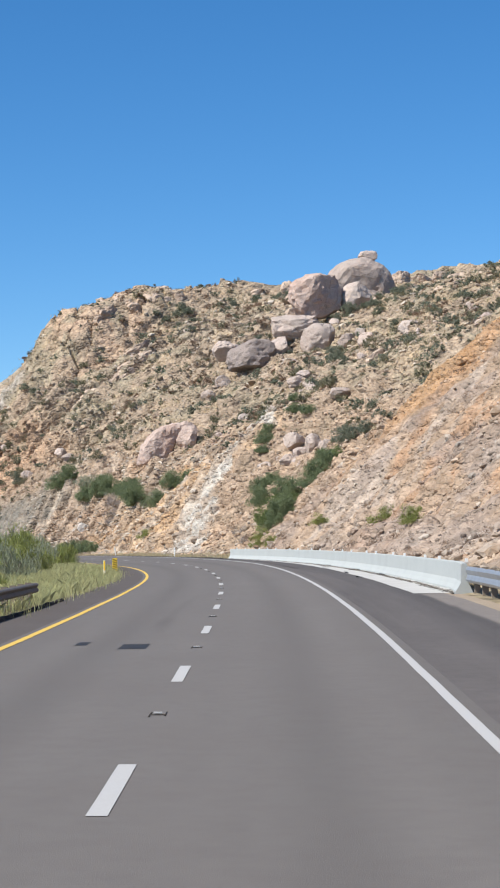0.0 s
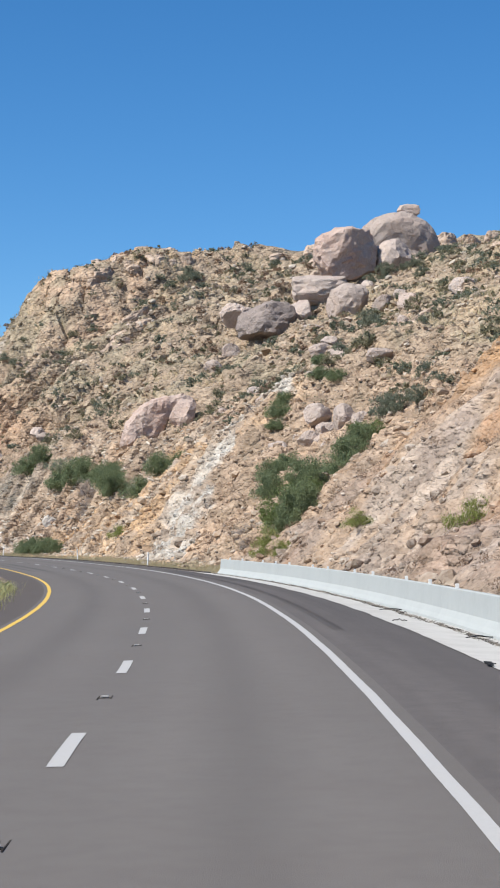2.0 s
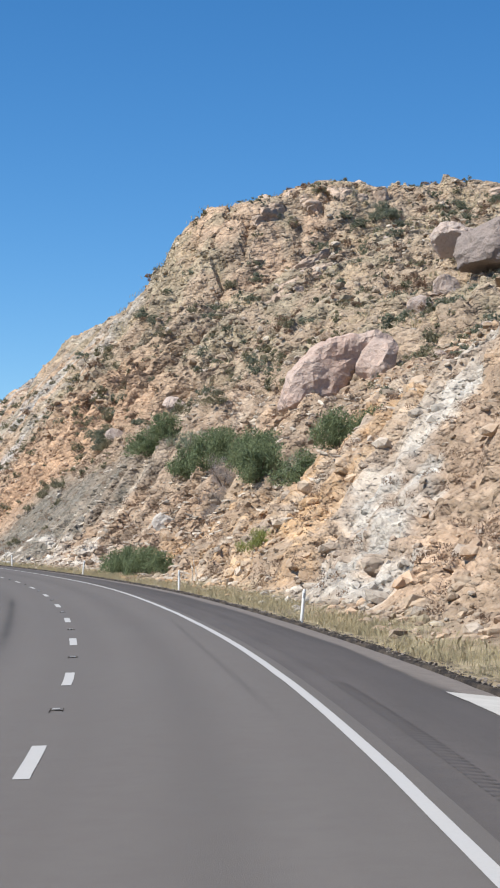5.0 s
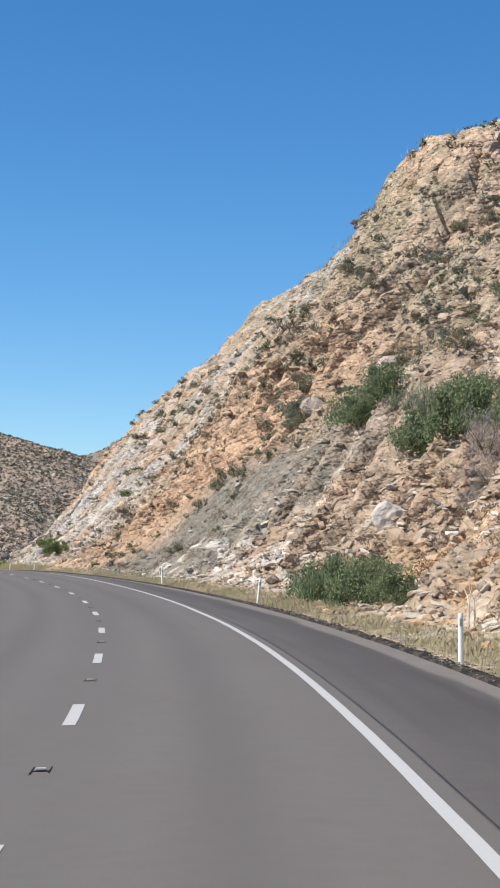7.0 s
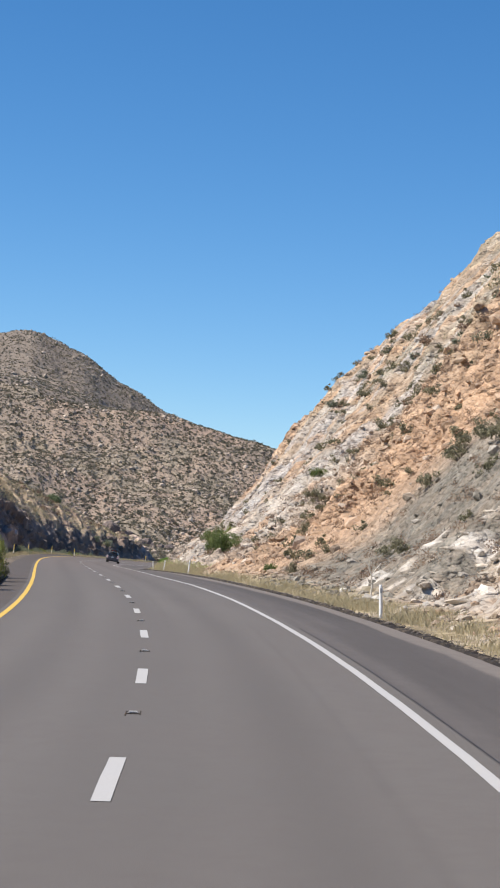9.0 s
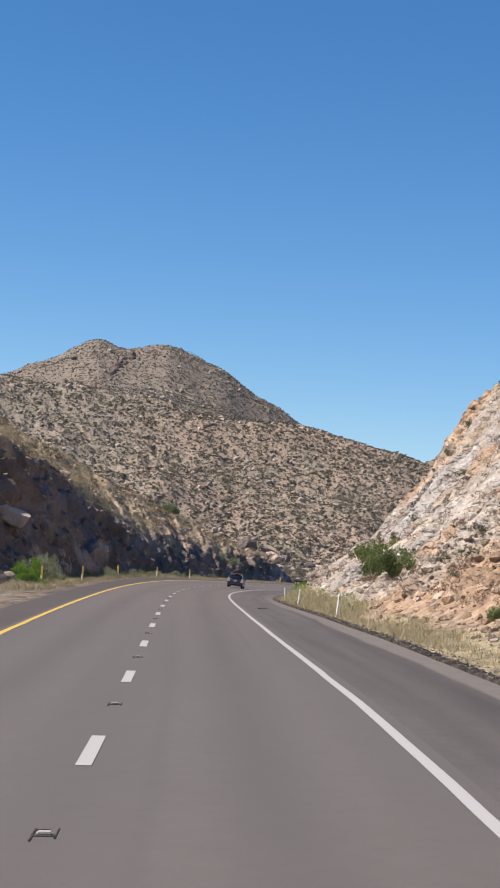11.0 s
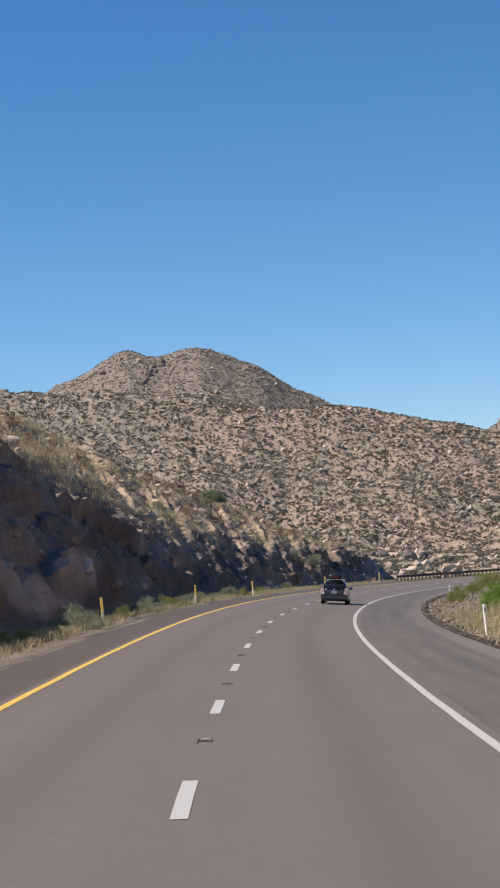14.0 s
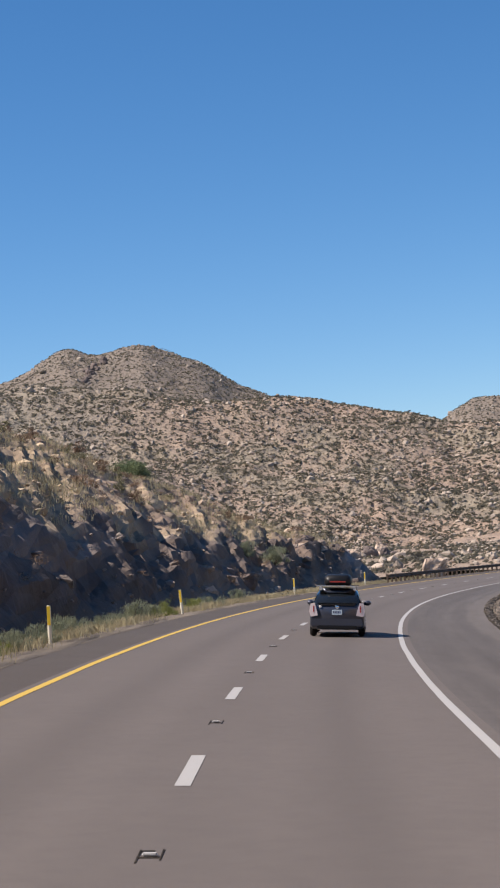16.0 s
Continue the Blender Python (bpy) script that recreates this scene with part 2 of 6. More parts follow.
CAR_BLACK = material("black_trim", (0.012, 0.012, 0.013), 0.45)
TYRE = material("tyre_rubber", (0.012, 0.012, 0.012), 0.85)
RIM = material("alloy", (0.5, 0.5, 0.52), 0.35, metal=0.8)
LENS_RED = material("tail_lamp_red", (0.45, 0.05, 0.04), 0.2, spec=0.6)
LENS_CLEAR = material("tail_lamp_clear", (0.80, 0.68, 0.67), 0.2, spec=0.6)
GROOVE = material("worn_groove", (0.066, 0.058, 0.054), 0.85, [(1.5, 0.8, (0.076, 0.067, 0.062))])
CHROME = material("chrome", (0.7, 0.7, 0.72), 0.2, metal=1.0)
PLATE = material("number_plate", (0.55, 0.66, 0.72), 0.5)
PLATE_BAR = material("number_plate_ink", (0.07, 0.1, 0.2), 0.5)


# ---- numbers in bulk ----
def hash2(ix, iy, k):
    h = (ix.astype(np.int64) * 374761393 + iy.astype(np.int64) * 668265263 + k * 974634777) & 0x7FFFFFFF
    h = ((h ^ (h >> 13)) * 1274126177) & 0x7FFFFFFF
    h = ((h ^ (h >> 16)) * 2246822519) & 0x7FFFFFFF
    return ((h ^ (h >> 15)) & 0xFFFFFF) / float(0xFFFFFF)


def vnoise(x, y, k=0):
    ix, iy = np.floor(x), np.floor(y)
    u, v = x - ix, y - iy
    u, v = u * u * (3 - 2 * u), v * v * (3 - 2 * v)
    a, b = hash2(ix, iy, k), hash2(ix + 1, iy, k)
    c, d = hash2(ix, iy + 1, k), hash2(ix + 1, iy + 1, k)
    return (a * (1 - u) + b * u) * (1 - v) + (c * (1 - u) + d * u) * v - 0.5


def fbm(x, y, octaves=4, k=0):
    out, amp = 0, 1.0
    for o in range(octaves):
        out = out + amp * vnoise(x, y, k + o)
        x, y, amp = x * 2.03 + 17.1, y * 2.03 - 9.7, amp * 0.5
    return out


def cells(x, y, k=0):
    """Cellular pattern: distance to the nearest and the gap to the second, and a number for each cell."""
    ix, iy = np.floor(x), np.floor(y)
    d1, d2, idn = np.full(x.shape, 9.0), np.full(x.shape, 9.0), np.zeros(x.shape)
    for a in (-1, 0, 1):
        for b in (-1, 0, 1):
            cx, cy = ix + a, iy + b
            px, py = cx + 0.1 + 0.8 * hash2(cx, cy, k), cy + 0.1 + 0.8 * hash2(cx, cy, k + 1)
            d = np.hypot(px - x, py - y)
            near = d < d1
            d2 = np.where(near, d1, np.minimum(d2, d))
            idn = np.where(near, hash2(cx, cy, k + 2), idn)
            d1 = np.where(near, d, d1)
    return d1, d2 - d1, idn


def sheet(name, verts, faces, mat, tone=None, smooth=False, parent=None):
    """A mesh from arrays; faces all of one corner count."""
    me = bpy.data.meshes.new(name)
    v, f = np.asarray(verts, np.float32), np.asarray(faces, np.int32)
    me.vertices.add(len(v))
    me.vertices.foreach_set("co", v.ravel())
    n = f.shape[1]
    me.loops.add(f.size)
    me.loops.foreach_set("vertex_index", f.ravel())
    me.polygons.add(len(f))
    me.polygons.foreach_set("loop_start", np.arange(len(f), dtype=np.int32) * n)
    me.polygons.foreach_set("loop_total", np.full(len(f), n, np.int32))
    me.polygons.foreach_set("use_smooth", np.full(len(f), smooth))
    me.update(calc_edges=True)
    me.validate()
    me.materials.append(mat)
    if tone is not None:
        a = me.color_attributes.new("tone", "FLOAT_COLOR", "POINT")
        a.data.foreach_set("color", np.c_[tone, np.ones(len(v))].astype(np.float32).ravel())
    ob = new(name, me)
    if parent:
        ob.parent = parent
    return ob


def quads(nu, nv):
    i = np.arange((nu - 1) * (nv - 1))
    a = (i // (nv - 1)) * nv + i % (nv - 1)
    return np.stack([a, a + 1, a + nv + 1, a + nv], 1)


def part(name, bm, mat, parent=None, label="", smooth=False):
    me = bpy.data.meshes.new(name)
    bm.to_mesh(me)
    bm.free()
    me.materials.append(mat)
    if smooth:
        for p in me.polygons:
            p.use_smooth = True
    ob = new(name, me)
    if parent:
        ob.parent = parent
    if label:
        ob["label"] = label
    return ob


def share(name, ob, parent, m):
    """One more piece on the mesh of ob."""
    o = new(name, ob.data)
    o.parent, o.matrix_local = parent, m
    return o


def box(bm, x0, x1, y0, y1, z0, z1, bevel=0.0):
    r = bmesh.ops.create_cube(bm, size=1, matrix=Matrix.LocRotScale(((x0 + x1) / 2, (y0 + y1) / 2, (z0 + z1) / 2), None, (x1 - x0, y1 - y0, z1 - z0)))
    if bevel:
        es = list({e for v in r["verts"] for e in v.link_edges})
        bmesh.ops.bevel(bm, geom=es, offset=bevel, segments=2, affect="EDGES", clamp_overlap=True)
    return bm


# ---- the road's line: curvature (1e-4 / m), grade (%) and bank (%) every 20 m from -20 m ----
BEND = [-4.7, -1.4, 1.8, 4.7, 6.8, 9.4, 13.3, 17.4, 20.0, 20.2, 18.0, 15.1, 14.8, 16.7, 18.1, 17.5, 14.8, 9.8, 3.8, -0.3, -1.6, -2.4, -3.9, -6.3, -9.2, -11.5, -13.3, -15.0, -16.7, -18.5, -20.3, -22.1, -23.9, -25.7, -27.5, -29.3, -30.0, -30.0, -30.0, -30.0]
GRADE = [1.73, 1.69, 1.65, 1.51, 1.31, 1.18, 1.14, 1.13, 1.1, 1.04, 1.03, 1.21, 1.31, 1.07, 1.01, 1.03, 0.95, 0.8, 0.45, 0.29, 0.15, -0.04, -0.18, -0.25, -0.29, -0.28, -0.32, -0.47, -0.65, -0.76, -0.79, -0.77, -0.72, -0.67, -0.6, -0.52, -0.44, -0.35, -0.27, -0.18]
BANK = [-5.39, -4.11, -2.76, -0.79, 0.65, 2.38, 4.49, 5.68, 5.59, 5.76, 6.11, 5.43, 4.87, 4.22, 3.13, 3.07, 3.6, 4.39, 3.52, 0.79, -0.82, -1.98, -3.58, -5.05, -6.65, -8.19, -9.18, -9.39, -9.18, -9.1, -9.1, -9.02, -8.66, -8.19, -7.76, -7.46, -7.26, -7.15, -7.09, -7.04]
STEP = 2.5
LINE_S = np.arange(-160, 1000, STEP)


def knots(values, ends=None):
    return np.interp(LINE_S, -20 + 20 * np.arange(len(values)), values)


def summed(a):
    r = np.concatenate([[0], np.cumsum((a[1:] + a[:-1]) / 2 * STEP)])
    return r - np.interp(0, LINE_S, r)


TURN = summed(knots(BEND) * 1e-4)
LINE = np.stack([summed(-np.sin(TURN)), summed(np.cos(TURN)), summed(knots(GRADE) * 0.01)], 1)
TILT = knots(BANK) * 0.01
TURN_AT_0 = np.interp(0, LINE_S, TURN)


def ground_line(s, off, up=0.0, paved=True):
    """Places off metres to the right of the lane line, s metres along it; up over the pavement (or over the line itself)."""
    s, off = np.asarray(s, float), np.asarray(off, float)
    a = np.interp(s, LINE_S, TURN)
    t = np.interp(s, LINE_S, TILT)
    z = np.interp(s, LINE_S, LINE[:, 2]) + up
    if paved:
        inner = np.clip(off, -5.4, 4.3)
        z = z + t * inner + (off - inner) * np.where(off > 0, np.where(t < 0, t, -1.1 * t), 0.3 * t)
    return np.stack([np.interp(s, LINE_S, LINE[:, 0]) + np.cos(a) * off, np.interp(s, LINE_S, LINE[:, 1]) + np.sin(a) * off, z + 0 * off], -1)


def road_pose(s, off, up=0.0, turn=0.0, scale=1.0, paved=True):
    """The pose of a thing on the road: y along it, z up."""
    p = ground_line(s, off, up, paved)
    return Matrix.LocRotScale(Vector(p), Euler((0, 0, float(np.interp(s, LINE_S, TURN)) + radians(turn))), Vector((scale, scale, scale)) if np.isscalar(scale) else Vector(scale))


def strip(name, s0, s1, offs, mat, lift=0.0, step=2.0, wobble=0.0, parent=None, thick=0.0):
    ss = np.arange(s0, s1 + step / 2, step)
    S, O = np.meshgrid(ss, np.array(offs, float), indexing="ij")
    if wobble:
        O = O + wobble * fbm(S * 0.35, O * 0.7 + 31, 3)
    v = ground_line(S, O, lift).reshape(-1, 3)
    return sheet(name, v, quads(len(ss), len(offs)), mat, smooth=True, parent=parent)


# ---- the hills beside the road: heights over the lane line by distance along it and distance from it ----
RIGHT_OFF = [11, 16, 21, 28, 36, 46, 60, 78, 100, 130, 165]
RIGHT_A = {
    -80: [0.3, 2.5, 6.0, 12.0, 19.0, 27.0, 36.0, 44.0, 52.0, 58.0, 62.0],
    100: [0.3, 2.5, 6.5, 13.0, 20.0, 28.0, 36.0, 43.0, 50.0, 57.0, 61.0],
    150: [0.3, 3.6, 9.0, 15.5, 22.5, 30.0, 37.0, 43.0, 50.0, 57.0, 61.0],
    168: [0.6, 4.8, 10.6, 16.6, 24.0, 31.0, 37.0, 43.0, 50.0, 57.0, 61.0],
    182: [0.4, 3.6, 7.5, 12.0, 17.0, 23.0, 30.0, 38.0, 46.0, 54.0, 60.0],
    200: [0.3, 3.0, 6.4, 10.8, 15.2, 20.5, 27.5, 35.5, 44.0, 52.0, 58.0],
    222: [0.3, 3.4, 8.0, 12.4, 16.8, 22.0, 29.0, 37.0, 46.0, 54.0, 60.0]}
RIGHT_B = {
    236: [0.4, 4.2, 10.6, 17.8, 21.2, 25.0, 30.5, 38.0, 47.0, 55.0, 61.0],
    254: [0.3, 4.0, 8.2, 13.6, 18.6, 23.6, 30.5, 38.5, 47.5, 56.0, 62.0],
    280: [0.3, 3.4, 8.0, 13.8, 18.4, 23.6, 31.0, 40.0, 49.0, 57.0, 62.0],
    305: [0.4, 2.8, 7.2, 14.6, 19.0, 24.6, 32.5, 42.0, 50.0, 58.0, 63.0],
    330: [0.4, 4.4, 10.0, 16.4, 22.0, 27.6, 35.0, 44.0, 51.0, 58.0, 63.0],
    362: [0.4, 2.6, 9.0, 15.4, 20.0, 26.0, 35.0, 45.0, 54.0, 61.0, 64.0],
    385: [0.4, 3.4, 7.8, 15.0, 23.0, 31.0, 38.6, 48.6, 57.0, 63.0, 65.0],
    405: [0.4, 3.8, 8.4, 16.0, 26.0, 36.0, 44.6, 54.0, 61.0, 65.0, 66.0]}
RIGHT_C = {
    416: [0.4, 4.0, 8.2, 15.6, 26.6, 38.4, 54.0, 62.0, 65.0, 65.0, 65.0],
    427: [0.4, 4.0, 8.6, 16.0, 27.6, 40.0, 57.8, 63.5, 65.0, 64.0, 63.0],
    442: [0.4, 4.2, 9.6, 17.6, 28.0, 39.5, 51.5, 55.0, 57.0, 57.0, 56.0],
    465: [0.4, 4.6, 10.4, 19.0, 29.0, 39.0, 49.0, 49.0, 50.0, 49.0, 48.0],
    486: [0.4, 5.0, 11.6, 20.2, 28.6, 34.0, 38.0, 40.0, 40.0, 39.0, 38.0],
    500: [0.3, 3.6, 8.2, 14.4, 20.0, 24.0, 27.0, 29.0, 30.0, 29.0, 28.0],
    515: [0.2, 1.2, 3.2, 6.6, 10.0, 13.0, 16.0, 18.0, 18.0, 18.0, 18.0],
    545: [-0.4, -0.2, 0.1, 0.6, 1.4, 2.4, 3.4, 4.4, 5.0, 5.0, 5.0],
    800: [-0.8, -1.0, -1.2, -1.5, -2.0, -2.5, -3.0, -3.0, -3.0, -3.0, -3.0]}
LEFT_OFF = [8.5, 9.4, 10.6, 12, 13.5, 15, 17, 20, 24, 30, 45, 75]
LEFT = {
    -160: [-0.2, -0.3, -0.4, -0.5, -0.7, -1.0, -1.6, -2.6, -4.0, -6.0, -9.0, -12.0],
    60: [0.0, 0.0, 0.1, 0.0, -0.1, -0.4, -0.8, -2.0, -3.6, -6.0, -9.0, -12.0],
    110: [0.0, 0.0, 0.1, 0.1, 0.0, -0.2, -0.6, -1.6, -3.2, -6.0, -9.0, -12.0],
    395: [-0.2, -0.3, -0.4, -0.5, -0.7, -1.0, -1.4, -2.0, -3.0, -4.0, -6.0, -8.0]}
LEFT_CUT = {
    420: [0.2, 0.5, 1.4, 2.9, 4.4, 5.7, 7.3, 10.1, 12.3, 13.0, 12.0, 10.0],
    450: [0.3, 0.8, 2.9, 5.3, 7.5, 9.5, 11.8, 13.8, 16.2, 18.6, 18.0, 15.0],
    485: [0.3, 0.8, 2.8, 5.1, 7.3, 9.3, 11.6, 13.6, 16.2, 18.8, 18.0, 15.0],
    520: [0.3, 0.9, 2.9, 5.0, 6.9, 8.5, 10.3, 12.5, 15.6, 18.8, 17.0, 15.0],
    560: [0.4, 1.1, 2.8, 4.5, 6.0, 7.3, 8.9, 11.3, 14.0, 15.6, 13.5, 11.0],
    600: [0.4, 1.0, 2.3, 3.8, 5.2, 6.4, 7.9, 9.8, 11.3, 11.8, 10.0, 8.0]}
LEFT_END = {
    630: [0.3, 0.7, 1.9, 3.2, 4.3, 5.0, 5.7, 6.2, 6.4, 6.0, 4.6, 2.6],
    643: [-0.2, -0.3, -0.5, -0.7, -1.0, -1.1, -1.4, -1.8, -2.2, -2.5, -3.0, -3.5],
    1000: [-0.2, -0.3, -0.5, -0.7, -1.0, -1.1, -1.4, -1.8, -2.2, -2.5, -3.0, -3.5]}


def curve(x, xs):
    """The knot below each x and how far x lies towards the next."""
    xs = np.asarray(xs, float)
    i = np.clip(np.searchsorted(xs, x) - 1, 0, len(xs) - 2)
    u = np.clip((x - xs[i]) / (xs[i + 1] - xs[i]), 0, 1)
    return i, u


def profile(s, off, tables, offs):
    rows = {}
    for t in tables:
        rows.update(t)
    ss = sorted(rows)
    tab = np.array([rows[k] for k in ss])
    i, u = curve(s, ss)
    u = u * u * (3 - 2 * u) * 0.6 + u * 0.4
    j, v = curve(off, offs)
    a = tab[i, j] * (1 - v) + tab[i, j + 1] * v
    b = tab[i + 1, j] * (1 - v) + tab[i + 1, j + 1] * v
    return a * (1 - u) + b * u


def smooth01(x, a, b):
    u = np.clip((x - a) / (b - a), 0, 1)
    return u * u * (3 - 2 * u)


def foot_shift(s):
    """How much nearer the rock comes to the curb along the pale cut."""
    return 1.4 * band(s, 385, 478, 10)


def right_base(s, off):
    """Height of the right-hand ground over the lane line, without its relief."""
    edge = ground_line(s, np.minimum(off, 9.0), 0.0)[..., 2] - np.interp(s, LINE_S, LINE[:, 2])
    foot = foot_shift(s)
    k = smooth01(off, 8.2, 11.0 - foot)
    back = smooth01(off, 165, 260)
    return (edge * (1 - k) + profile(s, np.maximum(off + foot * (1 - smooth01(off, 10, 15)), 11.0), (RIGHT_A, RIGHT_B, RIGHT_C), RIGHT_OFF) * k) * (1 - back) - 20 * back


def left_base(s, off):
    """off is counted to the left here."""
    edge = ground_line(s, -np.minimum(off, 7.0), 0.0)[..., 2] - np.interp(s, LINE_S, LINE[:, 2])
    k = smooth01(off, 6.4, 8.6)
    back = smooth01(off, 72, 125)
    return (edge * (1 - k) + profile(s, np.maximum(off, 8.5), (LEFT, LEFT_CUT, LEFT_END), LEFT_OFF) * k) * (1 - back) - 22 * back


def cap_zone(s, off):
    """Where the craggy cap of the hill stands."""
    return smooth01(s, 396, 410) * (1 - smooth01(s, 436, 446)) * smooth01(off, 52, 58) * (1 - smooth01(off, 84, 92))


def right_relief(s, off):
    up = right_base(s, off)
    rock = smooth01(up, 0.25, 1.6)
    cut = 1 - smooth01(up, 14, 24)
    a = (s * 0.8 + off * 0.45)
    b = (off * 1.15 - s * 0.25)
    r = 2.6 * fbm(s / 19.0, off / 15.0, 4, 3) * (0.35 + 0.65 * smooth01(up, 6, 20))
    _, g1, n1 = cells(a / 4.2 + 0.3 * fbm(s / 3, off / 3, 2, 50), b / 3.0, 11)
    _, g2, n2 = cells(a / 1.7, b / 1.25, 21)
    _, g3, n3 = cells(a / 0.95, b / 0.75, 31)
    grey = band(s + 1.2 * (off - 14), 322, 382, 8) * (1 - smooth01(off, 20, 27))
    calm = (1 - 0.75 * grey) * (1 - 0.62 * smooth01(s, 412, 432) * (1 - smooth01(up, 30, 40)))
    wild = 0.45 + 0.9 * np.clip(fbm(s / 30, off / 24, 2, 70) + 0.45, 0, 1)
    front = 1 - smooth01(s, 176, 196)
    cz = cap_zone(s, off)
    lay = band(s, 236, 330, 12) * (1 - smooth01(off, 28, 36)) + band(s, 400, 500, 10) * (1 - smooth01(off, 40, 52)) * 0.7
    calm = calm * (1 - 0.55 * front) * (1 - 0.6 * cz) * (1 - 0.45 * lay)
    r = r + calm * wild * ((n1 - 0.5) * 2.1 * smooth01(g1, 0.0, 0.22) + (n2 - 0.5) * 0.95 * smooth01(g2, 0.0, 0.3) - 0.45 * (1 - smooth01(g2, 0, 0.14)))
    r = r + calm * (n3 - 0.5) * 0.55 * smooth01(g3, 0, 0.22) + 0.3 * fbm(s / 1.3, off / 1.3, 3, 90)
    r = r + front * 1.5 * fbm((s + 0.45 * off) / 3.2, off / 15, 3, 95)
    _, gc, nc = cells(a / 4.6 + 0.25 * fbm(s / 4, off / 4, 2, 55), b / 5.6, 41)
    r = r + cz * ((nc - 0.4) * 2.4 * smooth01(gc, 0.03, 0.1) - 2.2 * (1 - smooth01(gc, 0.0, 0.09)))
    ledge = band(s, 330, 408, 12) * band(off, 32, 82, 8)
    slab = fbm((s - 0.6 * off) / 3.4 + 0.5 * fbm(s / 9, off / 9, 2, 68), (off + 0.3 * s) / 15, 3, 67)
    r = r + ledge * 2.6 * (smooth01(slab, -0.05, 0.04) - 0.5 + 0.5 * slab)
    vein = fbm((s - 1.35 * off) / 2.6, (off + 0.4 * s) / 22, 4, 65)
    r = r + lay * (0.8 * (smooth01(vein, -0.06, 0.06) - 0.5) + 1.1 * vein)
    return r * rock


def right_place(s, off, lift=0.0):
    up = right_base(s, off) + right_relief(s, off) * 0.8 + lift
    return ground_line(s, off - right_relief(s, off) * 0.35, up, False)


def left_relief(s, off):
    up = left_base(s, off)
    rock = smooth01(up, 0.5, 2.5)
    a, b = s * 0.1 + off * 0.35, off * 1.1 + s * 0.05
    _, g1, n1 = cells(a / 1.5 + 0.3 * fbm(s / 20, off / 3, 2, 150), b / 1.7, 111)
    _, g2, n2 = cells(a / 0.6, b / 0.75 + 0.2 * fbm(s / 12, off / 2, 2, 155), 121)
    face = 1 - 0.8 * smooth01(off + 3.0 * smooth01(s, 490, 540), 15.6, 18.5)
    r = (0.8 + 0.6 * face) * fbm(s / 60, off / 6, 4, 103) + face * ((n1 - 0.5) * 1.7 * smooth01(g1, 0, 0.3) - 0.6 * (1 - smooth01(g1, 0, 0.14)) + (n2 - 0.5) * 0.7 * smooth01(g2, 0, 0.25))
    tail = smooth01(s, 505, 550)
    _, g3, n3 = cells((s * 0.5 + off * 0.5) / 1.7 + 0.3 * fbm(s / 6, off / 3, 2, 157), (off * 1.2 - s * 0.12) / 1.3, 131)
    slant = fbm((s - 3.0 * off) / 4.5, (off + 0.2 * s) / 12, 3, 165)
    r = r * (1 - 0.7 * tail) + tail * ((n3 - 0.5) * 1.0 * smooth01(g3, 0, 0.25) * (0.2 + 0.8 * face) + 0.5 * (smooth01(slant, -0.12, 0.12) - 0.5)) + 0.2 * fbm(s / 5, off / 1.2, 3, 190)
    return r * rock


def left_place(s, off, lift=0.0):
    r = left_relief(s, off)
    return ground_line(s, -(off - r * 0.5), left_base(s, off) + r * 0.75 + lift, False)


def mixed(tone, colour, k):
    return tone * (1 - k[..., None]) + np.array(colour) * k[..., None]


def band(x, lo, hi, soft):
    return smooth01(x, lo - soft, lo + soft) * (1 - smooth01(x, hi - soft, hi + soft))


